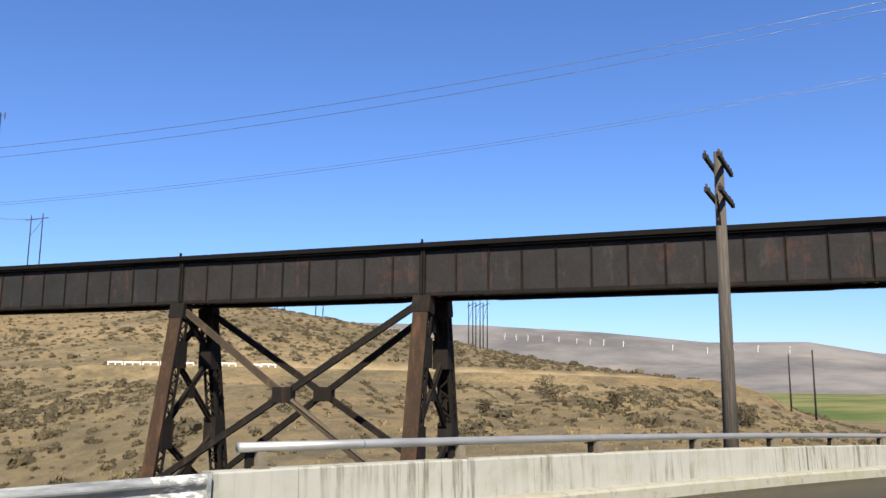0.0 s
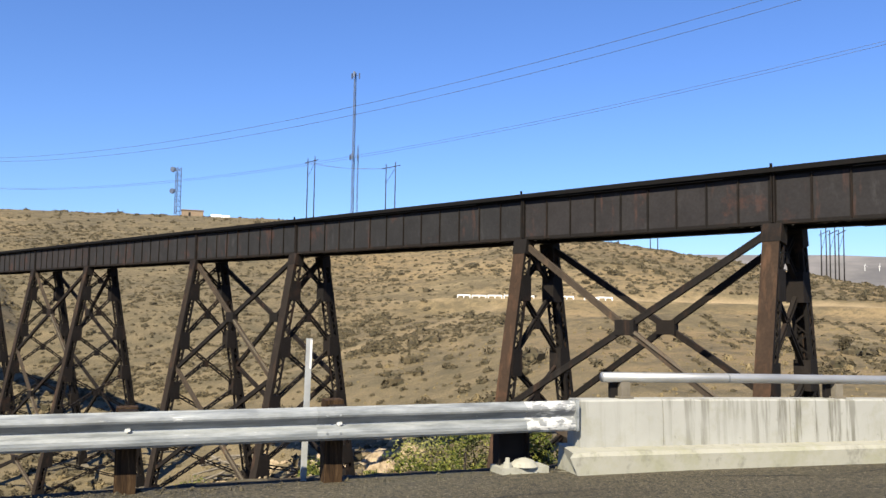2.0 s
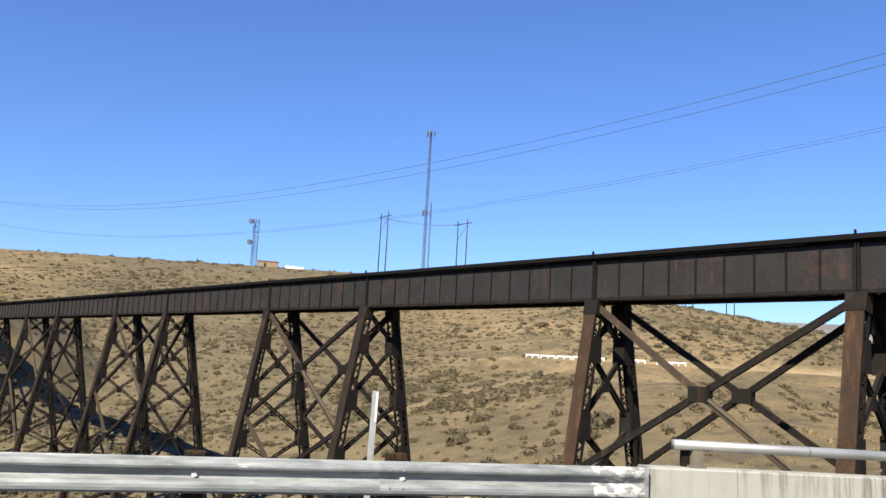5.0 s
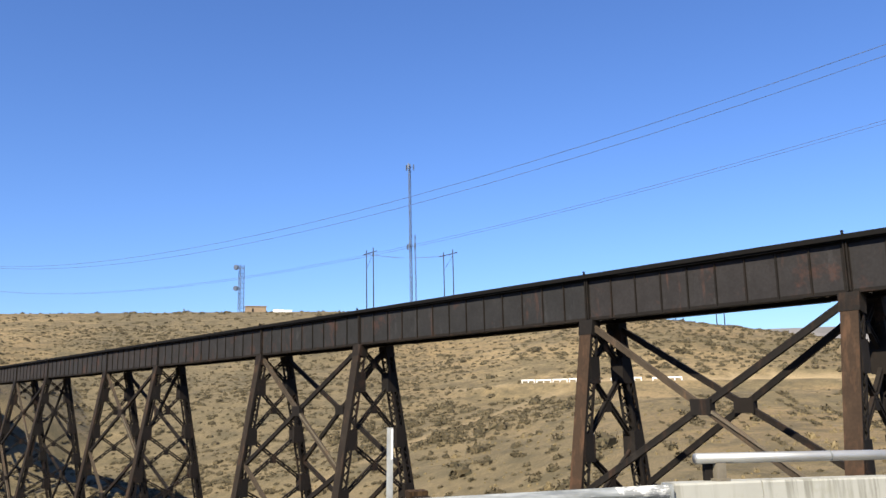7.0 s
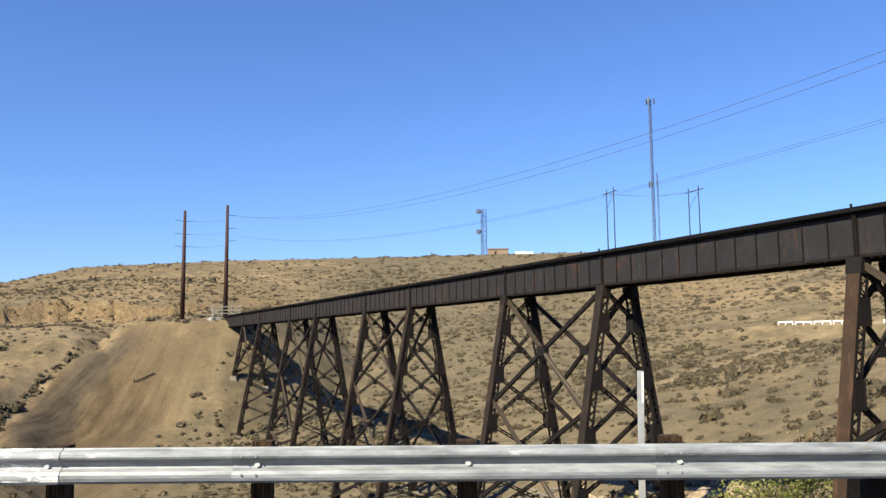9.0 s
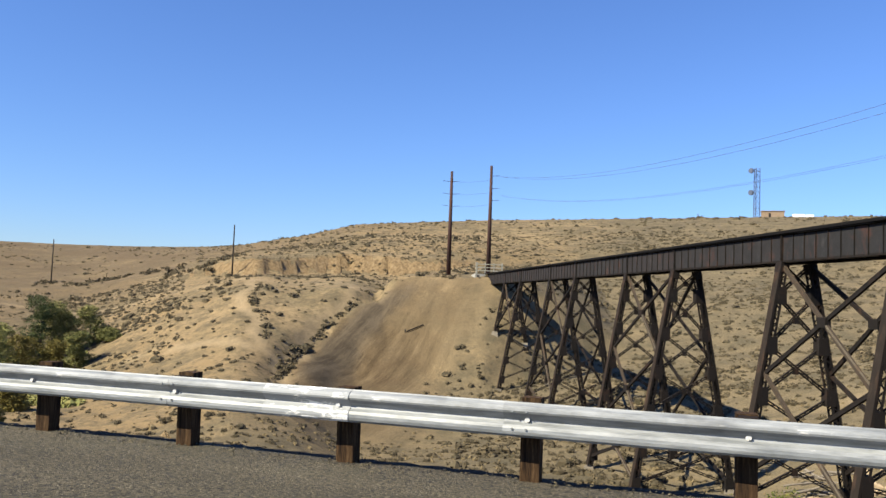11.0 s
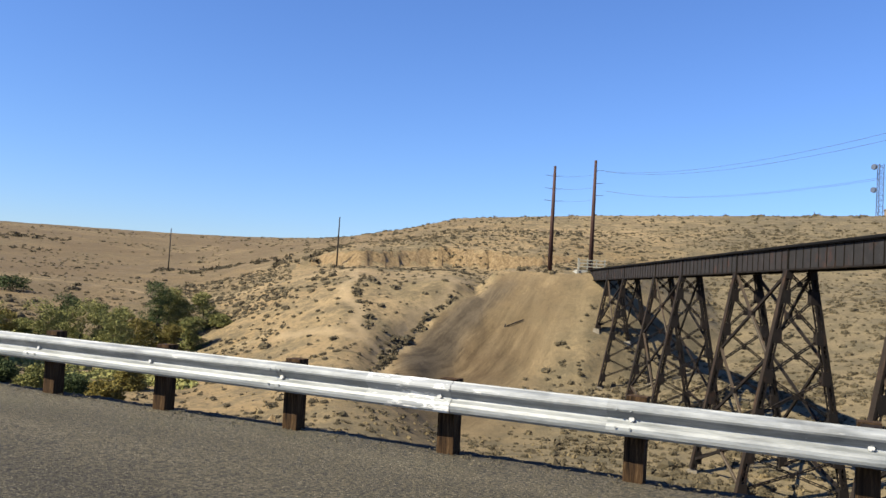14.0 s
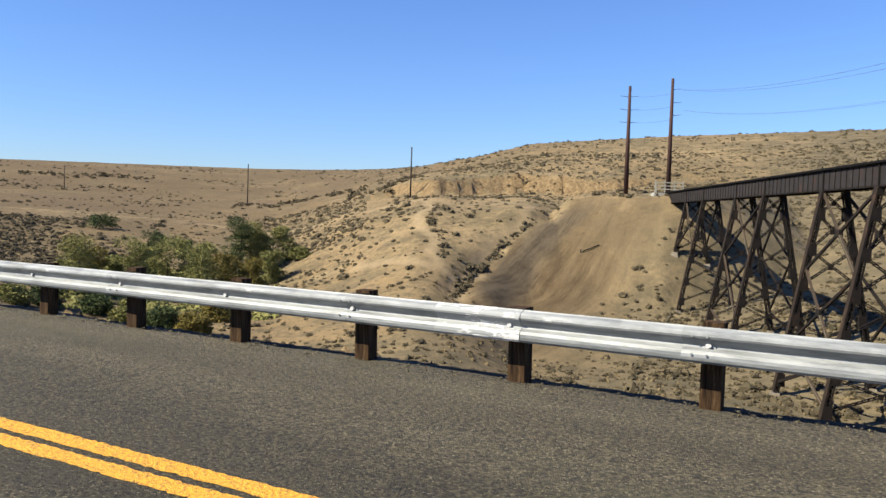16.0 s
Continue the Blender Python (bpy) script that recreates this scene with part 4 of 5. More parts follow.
# ---- tracks and fences on the hillside ----
fence = tagged(base("white_guard_fence", (0, 0, 0)), "broken white-painted guard fence along a dirt road", "fence")
for a0, a1 in ((21.6, 22.5), (22.6, 23.6), (23.7, 24.7), (24.8, 25.8), (25.95, 26.9), (27.6, 28.6), (28.65, 29.6), (30.3, 31.2), (31.25, 32.2)):
    p, q = [polar(a, 158.4 + 3 * math.sin(a * 0.35), float(np.interp(a, BENCH_AZ, BENCH_Z))) for a in (a0, a1)]
    drop = random.Random(int(a0 * 10)).uniform(-0.08, 0.08)
    up = Vector((0, 0, 0.50 + drop))
    b = part("board", Mesh().beam(p + up, q + up, 0.25, 0.10, (0, 0, 1)), WHITE, fence)
    for f in (0.03, 0.5, 0.97):
        e = p.lerp(q, f)
        part("post", Mesh().block(e + Vector((0, 0, 0.26)), (0.075, 0, 0), (0, 0.075, 0), (0, 0, 0.32)), WHITE, fence)

tp0, tp1 = polar(-20.55, 150.3), polar(-19.46, 152.3)
plank = tagged(base("fallen_timber", (tp0.x, tp0.y, gz(tp0.x, tp0.y))), "weathered timber lying on the dirt slope", "timber")
rise = gz(tp1.x, tp1.y) - gz(tp0.x, tp0.y)
part("baulk", Mesh().beam((0, 0, 0.28), (tp1.x - tp0.x, tp1.y - tp0.y, rise + 0.25), 0.17, 0.17, (0, 0, 1)), ARM, plank)
part("stub", Mesh().block((-0.35, -0.05, 0.25), (0.08, 0, 0), (0, 0.08, 0), (0.05, 0, 0.42)), ARM, plank)

# ---- poles ----


def steel_pole(x, y, z0, top, sides):
    pole = tagged(base("transmission_pole", (x, y, z0)), "tall tapered rust-brown steel transmission pole", "utility pole", "steel transmission poles")
    h = top - z0
    part("shaft", Mesh().rod((0, 0, -1), (0, 0, h), 0.52, 0.27, 12), COR, pole, "", True)
    for dz in (2.2, 4.9, 7.5):
        for o in sides:
            arm = part("insulator_arm", Mesh().rod(W * o * 0.25 + Vector((0, 0, h - dz)), W * o * 1.9 + Vector((0, 0, h - dz + 0.15)), 0.055, 0.035, 8), INS, pole)
    return pole


PL, PR = (-54.0, 167.8), (-45.9, 170.2)     # on the shelf behind the abutment
steel_pole(PL[0], PL[1], gz(*PL), 29.35, (-1, 1))
steel_pole(PR[0], PR[1], gz(*PR), 30.85, (1,))
END = (74.0, -9.5)
steel_pole(END[0], END[1], gz(*END), 33.0, (-1, 1))


def wood_pole(az, r, low, high, wide, arms=0):
    """A pole whose foot and top are given by their slopes from the eye."""
    z0, z1 = 1.6 + r * math.tan(radians(low)), 1.6 + r * math.tan(radians(high))
    p = polar(az, r)
    pole = tagged(base("utility_pole", (p.x, p.y, min(z0, gz(p.x, p.y)))), "slim weathered wooden utility pole on the dry hillside", "utility pole", "wooden poles on the hill")
    o = pole.location.z
    part("shaft", Mesh().rod((0, 0, -0.6), (0, 0, z1 - o), wide, wide * 0.65, 8), ARM, pole, "", True)
    for i in range(arms):
        part("crossarm", Mesh().box(-1.1, -0.06, z1 - o - 0.7 - 1.1 * i, 1.1, 0.06, z1 - o - 0.55 - 1.1 * i), ARM, pole)
    return pole


wood_pole(-32.5, 230, 1.2, 4.57, 0.24)
wood_pole(-43.5, 320, 0.46, 2.97, 0.24)
wood_pole(-54.8, 420, 0.22, 2.31, 0.22, 2)
wood_pole(66.05, 150, -1.2, 1.95, 0.17)
wood_pole(67.45, 150, -1.5, 2.22, 0.19)


def h_frame(az, r, low, high, wide, lean=0.0, turn=20):
    z0, z1 = 1.6 + r * math.tan(radians(low)), 1.6 + r * math.tan(radians(high))
    p = polar(az, r)
    g = min(z0, gz(p.x, p.y))
    fr = tagged(base("h_frame_pylon", (p.x, p.y, g)), "dark two-legged wooden h-frame power pylon on the ridge", "pylon", "h-frame pylons")
    h = z1 - g
    part("leg", Mesh().rod((-wide / 2, 0, -0.8), (-wide / 2 + lean, 0, h - 1.0), 0.22, 0.16, 8), ARM, fr, "", True)
    part("leg", Mesh().rod((wide / 2, 0, -0.8), (wide / 2 + lean, 0, h), 0.22, 0.16, 8), ARM, fr, "", True)
    part("crossarm", Mesh().beam((-wide * 0.95, 0, h - 2.7), (wide * 1.0, 0, h - 1.2), 0.26, 0.20, (0, 0, 1)), ARM, fr)
    part("brace", Mesh().beam((-wide / 2, 0, h - 8), (wide / 2, 0, h - 2.2), 0.12, 0.12, (0, 1, 0)), ARM, fr)
    fr.rotation_euler = (0, 0, radians(-az))
    return fr


h_frame(11.29, 300, 6.0, 10.55, 2.5)
h_frame(16.79, 300, 5.7, 10.35, 3.4)
h_frame(32.3, 330, 4.0, 6.9, 2.8)
h_frame(34.9, 330, 3.6, 6.6, 2.8)
for az in (45.35, 45.85, 46.35):
    h_frame(az, 300, 2.2, 5.72, 1.5)

# the lone grey pole by the parapet
wp = tagged(base("old_telegraph_pole", (22.95, 11.6, gz(22.95, 11.6))), "weathered grey wooden pole with double crossarms by the parapet", "utility pole")
h = 8.5 - wp.location.z
part("shaft", Mesh().rod((0, 0, -0.5), (-0.28, -0.2, h), 0.24, 0.135, 14), POLE, wp, "", True)
va = (Vector((22.95, 11.6, 0)).normalized() * 0.985 + Vector((0.45, -0.89, 0)) * 0.12).normalized()
vs_ = va.cross(Vector((0, 0, 1)))
for zt in (h - 0.42, h - 1.40):
    for o in (-1, 1):
        c = Vector((-0.26, -0.18, zt)) + vs_ * o * 0.19
        arm = part("crossarm", Mesh().beam(c - va * 1.35, c + va * 1.35, 0.13, 0.10, (0, 0, 1)), ARM, wp)
        for e in (-1.2, -0.7, 0.7, 1.2):
            q = c + va * e
            part("insulator", Mesh().rod(q + Vector((0, 0, 0.06)), q + Vector((0, 0, 0.18)), 0.045, 0.03, 8), INS, arm)
part("brace", Mesh().beam(Vector((-0.2, -0.15, h - 2.5)), Vector((-0.26, -0.18, h - 1.4)) - va * 0.6, 0.05, 0.05, (0, 0, 1)), ARM, wp)
part("brace", Mesh().beam(Vector((-0.2, -0.15, h - 2.3)), Vector((-0.26, -0.18, h - 1.4)) + va * 0.6, 0.05, 0.05, (0, 0, 1)), ARM, wp)

# ---- power lines ----


def catenary(a, b, low, n=40):
    """A hanging line from a to b; low is how far it sags under the chord."""
    return [Vector(a).lerp(Vector(b), i / n) - Vector((0, 0, 4 * low * (i / n) * (1 - i / n))) for i in range(n + 1)]


def wire(a, b, low, r):
    w = part("power_line", Mesh().strip(catenary(a, b, low), r, 5), WIRE, None, "", True)
    return tagged(w, "long grey aluminium power line slung across the sky", "power line", "power lines")


for dx, dz, low, r in ((0.0, 0.0, 9.6, 0.020), (0.45, -0.10, 10.2, 0.019), (0.9, -4.6, 9.7, 0.013), (1.2, -4.7, 9.75, 0.013)):
    wire((PR[0] + 1.8 + dx * 0.5, PR[1] + 0.6, 28.6 + dz * 0.9), (END[0] - 1.4 + dx, END[1] - 0.9, 31.4 + dz), low, r)
for dz in (2.2, 4.9, 7.5):
    wire((PL[0] + 1.8, PL[1] + 0.6, 29.3 - dz), (PR[0], PR[1], 30.0 - dz), 0.15, 0.018)
q0, q1 = polar(11.2, 300), polar(16.7, 300)
for o in (-1.6, 0, 1.6):
    z0, z1 = 1.6 + 300 * math.tan(radians(10.1)), 1.6 + 300 * math.tan(radians(9.95))
    wire((q0.x + o, q0.y, z0), (q1.x + o, q1.y, z1), 1.2, 0.03)

# ---- masts on the ridge ----


def lattice_tower(name, label, at, h, w0, w1, step, r):
    t = tagged(base(name, at), label, "mast")
    def cor(i, z):
        k = (w0 + (w1 - w0) * z / h) / 2
        a = 2 * math.pi * i / 3 + 0.3
        return Vector((math.cos(a) * k, math.sin(a) * k, z))
    for i in range(3):
        part("upright", Mesh().rod(cor(i, 0), cor(i, h), r, r, 6), LATT, t)
    m = Mesh()
    z = 0.0
    while z < h - step * 0.5:
        for i in range(3):
            m.rod(cor(i, z), cor((i + 1) % 3, min(h, z + step)), r * 0.55, r * 0.55, 4, False)
            m.rod(cor(i, z), cor((i + 1) % 3, z), r * 0.55, r * 0.55, 4, False)
        z += step
    part("lattice", m, LATT, t)
    return t


mp = polar(14.16, 410)
mz = gz(mp.x, mp.y)
mtop = 1.6 + 410 * math.tan(radians(16.35))
mast = lattice_tower("radio_mast", "tall slender grey lattice radio mast on the ridge", (mp.x, mp.y, mz - 0.5), mtop - mz, 1.5, 1.2, 2.4, 0.14)
for zc, n in ((mtop - mz - 1.5, 3), (mtop - mz - 43.0, 3)):
    for i in range(n):
        a = 2 * math.pi * i / n
        d = Vector((math.cos(a), math.sin(a), 0))
        part("antenna_panel", Mesh().block(d * 2.2 + Vector((0, 0, zc)), d * 0.25, d.cross(Vector((0, 0, 1))) * 0.35, Vector((0, 0, 1.4))), LATT, mast, "pale antenna panel")
        part("antenna_bracket", Mesh().rod(Vector((0, 0, zc)), d * 2.2 + Vector((0, 0, zc)), 0.07, 0.07, 6), LATT, mast)
sm = polar(14.48, 412)
side_mast = lattice_tower("guyed_side_mast", "thin grey lattice side mast beside the radio mast", (sm.x, sm.y, gz(sm.x, sm.y) - 0.5), 40, 0.9, 0.7, 2.6, 0.07)
tw = polar(2.52, 415)
tz = gz(tw.x, tw.y)
th = 1.6 + 415 * math.tan(radians(9.35)) - tz
tower = lattice_tower("microwave_tower", "stout grey lattice microwave tower with two dishes", (tw.x, tw.y, tz - 0.3), th, 3.2, 3.0, 2.5, 0.16)
for zc in (th - 1.6, th - 12.0):
    c = Vector((-1.7, -1.2, zc))
    part("dish", Mesh().rod(c, c + Vector((-0.7, -0.9, 0)), 0.4, 1.3, 16).rod(c + Vector((-0.7, -0.9, 0)), c + Vector((-1.2, -1.5, 0)), 1.3, 1.25, 16), LATT, tower, "grey drum dish")
hut = tagged(base("equipment_hut", tuple(polar(3.55, 410, gz(*polar(3.55, 410).xy) - 0.2))), "small tan block equipment hut on the ridge", "hut")
part("wall", Mesh().box(-5.2, -2.5, 0, 4.6, 2.5, 2.9), TAN, hut)
part("roof", Mesh().box(-5.5, -2.8, 2.9, 4.9, 2.8, 3.2), TAN, hut)
part("door", Mesh().box(-2.2, -2.56, 0, -1.2, -2.50, 2.0), ARM, hut)
for a, w in ((5.05, 2.6), (5.7, 1.6)):
    p = polar(a, 410)
    cab = tagged(base("equipment_cabinet", (p.x, p.y, gz(p.x, p.y) - 0.1)), "white equipment cabinet beside the hut", "cabinet")
    part("casing", Mesh().box(-w, -1, 0, w, 1, 1.5), WHITE, cab)

# ---- wind turbines on the mountain ----
rnd = random.Random(4)
for az, el in ((49.2, 3.72), (50.2, 3.70), (51.3, 3.62), (52.5, 3.58), (53.4, 3.55), (54.3, 3.47), (55.6, 3.40), (47.6, 3.9), (48.4, 3.8), (61.0, 2.75), (62.6, 2.6), (64.1, 2.55), (58.8, 3.0), (66.0, 2.7)):
    p = polar(az, 3420)
    zb_ = float(mount_z(p.x, p.y))
    t = tagged(base("wind_turbine", (p.x, p.y, zb_)), "tiny white wind turbine on the far ridge", "wind turbine", "wind turbines")
    part("tower", Mesh().rod((0, 0, -5), (0, 0, 19), 1.0, 0.7, 8), WHITE, t)
    a0 = rnd.uniform(0, 2)
    for i in range(3):
        a = a0 + i * 2.094
        part("blade", Mesh().beam((0, -1.5, 19), (math.cos(a) * 9, -1.5, 19 + math.sin(a) * 9), 0.9, 0.4, (1, 0, 0.01)), WHITE, t)

# ---- plants ----


def leaf_cloud(rng, n, size, shape):
    """Loose leaf triangles filling a lumpy crown: points inside a unit crown, triangle size. Arrays of corners."""
    p = rng.normal(size=(n, 3))
    p /= np.linalg.norm(p, axis=1, keepdims=True)
    p *= rng.uniform(0.35, 1.0, (n, 1)) ** 0.5
    p[:, 2] = np.abs(p[:, 2]) * shape
    a, b = rng.normal(size=(n, 3)), rng.normal(size=(n, 3))
    a /= np.linalg.norm(a, axis=1, keepdims=True)
    b /= np.linalg.norm(b, axis=1, keepdims=True)
    s = size * rng.uniform(0.6, 1.3, (n, 1))
    return np.stack([p - a * s * 0.5, p + a * s * 0.5, p + b * s], 1)


def clump(rng, n, size, shape):
    """A low shrub: three uneven woody domes under a ragged coat of leaves."""
    out = [leaf_cloud(rng, n, size / 0.82, shape) * 0.82]
    for _ in range(3):
        k, o = rng.uniform(0.42, 0.68), rng.uniform(-0.38, 0.38, 2)
        ring = [(1.0, -0.15), (0.78, 0.55)]
        v = []
        for rad, up in ring:
            for i in range(5):
                t = 2 * math.pi * (i + rng.uniform(-0.25, 0.25)) / 5
                q = rad * rng.uniform(0.75, 1.15)
                v.append((o[0] + k * q * math.cos(t), o[1] + k * q * math.sin(t), k * up * shape * 1.25))
        v.append((o[0], o[1], k * shape * 1.25 * rng.uniform(0.85, 1.1)))
        v = np.array(v)
        f = []
        for i in range(5):
            j = (i + 1) % 5
            f += [(i, j, 5 + j), (i, 5 + j, 5 + i), (5 + i, 5 + j, 10)]
        out.append(v[np.array(f)])
    return np.concatenate(out)


def tri_object(name, tris, material):
    v = tris.reshape(-1, 3)
    me = bpy.data.meshes.new(name)
    n = len(v) // 3
    me.vertices.add(len(v))
    me.vertices.foreach_set("co", v.astype(np.float32).ravel())
    me.loops.add(len(v))
    me.loops.foreach_set("vertex_index", np.arange(len(v), dtype=np.int32))
    me.polygons.add(n)
    me.polygons.foreach_set("loop_start", np.arange(0, 3 * n, 3, dtype=np.int32))
    me.polygons.foreach_set("loop_total", np.full(n, 3, dtype=np.int32))
    me.materials.append(material)
    me.update(calc_edges=True)
    me.validate()
    return new(name, me)


rng = np.random.default_rng(12)


def bare(x, y):
    """Where hardly anything grows: the fill slope, the tracks."""
    d = fill_part(x, y)
    off, _, k = bench(x, y)
    return (d > 0.5) | on_track(x, y) | ((off > -13) & (off < 4.5) & (k > 0.5) & (np.degrees(np.arctan2(x, y)) > 24))


def scatter(n, r0, r1, az0, az1, power, keep):
    az = rng.uniform(az0, az1, n)
    u = rng.uniform(0, 1, n)
    r = (r0 ** power + u * (r1 ** power - r0 ** power)) ** (1 / power)
    x, y = r * np.sin(np.radians(az)), r * np.cos(np.radians(az))
    ok = keep(x, y, r) & (y > 9.5) & ~bare(x, y)
    return x[ok], y[ok], r[ok]


def shrubs(name, x, y, r, size, count, leaf, shape, material, label):
    temps = [clump(rng, count, leaf, shape) for _ in range(10)]
    z = ground_z(x, y)
    pick = rng.integers(0, 10, len(x))
    s = size * rng.lognormal(0, 0.45, len(x))
    turn = rng.uniform(0, 6.28, len(x))
    out = []
    for k in range(10):
        i = np.where(pick == k)[0]
        t = temps[k][None] * s[i, None, None, None]
        cs, sn = np.cos(turn[i])[:, None, None], np.sin(turn[i])[:, None, None]
        q = np.empty_like(t)
        q[..., 0] = t[..., 0] * cs - t[..., 1] * sn + x[i, None, None]
        q[..., 1] = t[..., 0] * sn + t[..., 1] * cs + y[i, None, None]
        q[..., 2] = t[..., 2] + z[i, None, None]
        out.append(q.reshape(-1, 3, 3))
    ob = tri_object(name, np.concatenate(out), material)
    return tagged(ob, label, "shrubs", kind="stuff")


def patchy(x, y, r):
    az = np.degrees(np.arctan2(x, y))
    thin = 0.75 * ((az < -34) & (r > 190)) + 0.80 * ((az > 26) & (r < 156)) - 0.15 * ((az > 24) & (r > 158))
    return rng.uniform(-1.0, 1.0, len(x)) < 0.22 - thin + 0.9 * vnoise(x / 24, y / 24, 21) + 0.5 * vnoise(x / 9, y / 9, 22)


x, y, r = scatter(7500, 24, 130, -64, 78, 1.7, patchy)
shrubs("sagebrush", x, y, r, 0.36, 60, 0.24, 0.72, SAGE, "low grey-green sagebrush dotted over the near slopes")
x, y, r = scatter(26000, 120, 330, -64, 78, 1.7, patchy)
shrubs("sagebrush", x, y, r, 0.48, 22, 0.30, 0.72, SAGE, "sagebrush dotted over the dry hillside")
x, y, r = scatter(12000, 300, 640, -64, 50, 1.5, patchy)
shrubs("sagebrush", x, y, r, 0.64, 8, 0.45, 0.66, SAGE, "distant sagebrush along the ridge")
for n, r0, r1, a0, a1 in ((650, 70, 156, 6, 27), (1100, 164, 240, 24, 66), (70, 70, 150, 28, 66)):
    x, y, r = scatter(n, r0, r1, a0, a1, 1.5, lambda x, y, r: rng.uniform(0, 1, len(x)) < 0.28 + 0.5 * (vnoise(x / 20, y / 20, 31) > 0.1))
    shrubs("sagebrush", x, y, r, 0.66, 60, 0.28, 0.8, SAGE, "taller dark sagebrush on the slope beyond the trestle")
x, y, r = scatter(1500, 120, 176, -55, -41.2, 1.3, lambda x, y, r: rng.uniform(-1, 1, len(x)) < 0.5 + vnoise(x / 12, y / 12, 61))
shrubs("brush", x, y, r, 0.70, 50, 0.30, 0.8, MEADOW, "yellow-green brush filling the creek bottom")
x, y, r = scatter(9000, 11, 120, -64, 78, 1.25, lambda x, y, r: rng.uniform(-1, 1, len(x)) < 0.25 + vnoise(x / 14, y / 14, 25))
shrubs("bunchgrass", x, y, r, 0.17, 26, 0.34, 1.2, STRAW, "tufts of dry straw-coloured bunchgrass")
x, y, r = scatter(1500, 58, 142, -17, 1, 1.5, lambda x, y, r: rng.uniform(-1, 1, len(x)) < 0.2 + vnoise(x / 11, y / 11, 27))
shrubs("sagebrush", x, y, r, 0.50, 36, 0.28, 0.75, SAGE, "dark sagebrush in the shade under the trestle")
x, y, r = scatter(7000, 118, 320, -14, 17, 1.6, lambda x, y, r: rng.uniform(-1, 1, len(x)) < 0.1 + vnoise(x / 15, y / 15, 28))
shrubs("sagebrush", x, y, r, 0.36, 14, 0.30, 0.7, SAGE, "small sagebrush thick on the hillside behind the trestle")
f, g = rng.normal(0, 1, 420), rng.normal(0, 1, 420)
az, rr = 17.6 + 1.25 * f, 129 + 3.2 * f + 1.5 * g
shrubs("brush", rr * np.sin(np.radians(az)), rr * np.cos(np.radians(az)), rr, 0.27, 16, 0.35, 0.6, SAGE, "low dark scrub covering a berm below the cart track")
# a thread of brush down the edge of the fill, and two by the trail
f = rng.uniform(0, 1, 170)
rr = 158 - 38 * f ** 0.75 + rng.normal(0, 0.8, 170)
az = np.interp(rr, FAN_R, FAN_AZ) - 0.70 + rng.normal(0, 0.20, 170)
shrubs("brush", rr * np.sin(np.radians(az)), rr * np.cos(np.radians(az)), rr, 0.42, 50, 0.28, 0.8, SAGE, "dark brush along the foot of the fill slope")
f = rng.uniform(0, 1, 80)
rr = 116 + 58 * f + rng.normal(0, 0.9, 80)
az = np.interp(rr, (118, 132, 154, 175), (-27.7, -29.8, -31.0, -30.5)) + rng.normal(0, 0.16, 80)
shrubs("brush", rr * np.sin(np.radians(az)), rr * np.cos(np.radians(az)), rr, 0.40, 40, 0.28, 0.8, SAGE, "dark brush beside the footpath")


def build_tree(name, label, category, group, at, height, spread, leaves, leaf, material, seed, low=0.25):
    """Tapered trunk, a few limbs, and lumpy foliage made of many small leaves."""
    g = np.random.default_rng(seed)
    t = tagged(base(name, at), label, category, group)
    part("trunk", Mesh().rod((0, 0, -0.4), (g.uniform(-0.1, 0.1) * spread, 0, height * 0.55), height * 0.030, height * 0.012, 8), BARK, t)
    lobes = []
    for i in range(16):
        a, u = g.uniform(0, 6.28), (low + (1.0 - low) * (i + g.uniform(0, 1)) / 16)
        k = spread * (0.60 - 0.40 * abs(u - 0.35)) * g.uniform(0.25, 1.0)
        lobes.append((math.cos(a) * k, math.sin(a) * k, height * u * 0.86, spread * g.uniform(0.34, 0.58)))
        if i < 6:
            part("limb", Mesh().rod((0, 0, height * 0.22), (math.cos(a) * k, math.sin(a) * k, height * u * 0.86), height * 0.012, height * 0.004, 5), BARK, t)
    out = []
    for lx, ly, lz, lr in lobes:
        c = leaf_cloud(g, leaves // 16, leaf / lr, 1.0) * lr
        c[..., 2] = (c[..., 2] - lr * 0.4) * 0.9
        flip = g.uniform(0, 1, len(c)) < 0.4
        c[flip, :, 2] *= -0.7
        out.append(c + np.array([lx, ly, lz + lr * 0.2]))
    tr = np.concatenate(out)
    tr[..., 2] = np.maximum(tr[..., 2], 0.05)
    cr = tri_object("crown", tr, material)
    cr.parent = t
    return t


TREES = ((-53.9, 134, -1.8, GREEN), (-53.0, 140, -2.7, OLIVE), (-51.9, 150, -3.2, GREEN), (-50.6, 146, -2.0, GREEN), (-49.5, 158, -1.4, JUNIP), (-48.5, 150, -1.8, GREEN),
         (-47.5, 160, -2.0, JUNIP), (-46.6, 140, -2.4, GREEN), (-46.0, 165, -2.2, GREEN), (-45.0, 150, -2.9, OLIVE), (-43.9, 172, -0.35, JUNIP), (-43.2, 175, -0.7, GREEN),
         (-42.5, 176, -1.3, GREEN), (-41.0, 176, -0.95, GREEN), (-41.8, 160, -2.6, GREEN), (-43.0, 150, -3.2, OLIVE), (-39.9, 172, -2.7, GREEN), (-52.9, 118, -6.0, JUNIP),
         (-50.8, 112, -6.3, GREEN), (-48.8, 108, -6.8, JUNIP), (-46.8, 104, -7.2, OLIVE), (-45.3, 118, -6.2, OLIVE), (-55.8, 120, -5.4, JUNIP), (-57.4, 116, -5.6, GREEN))
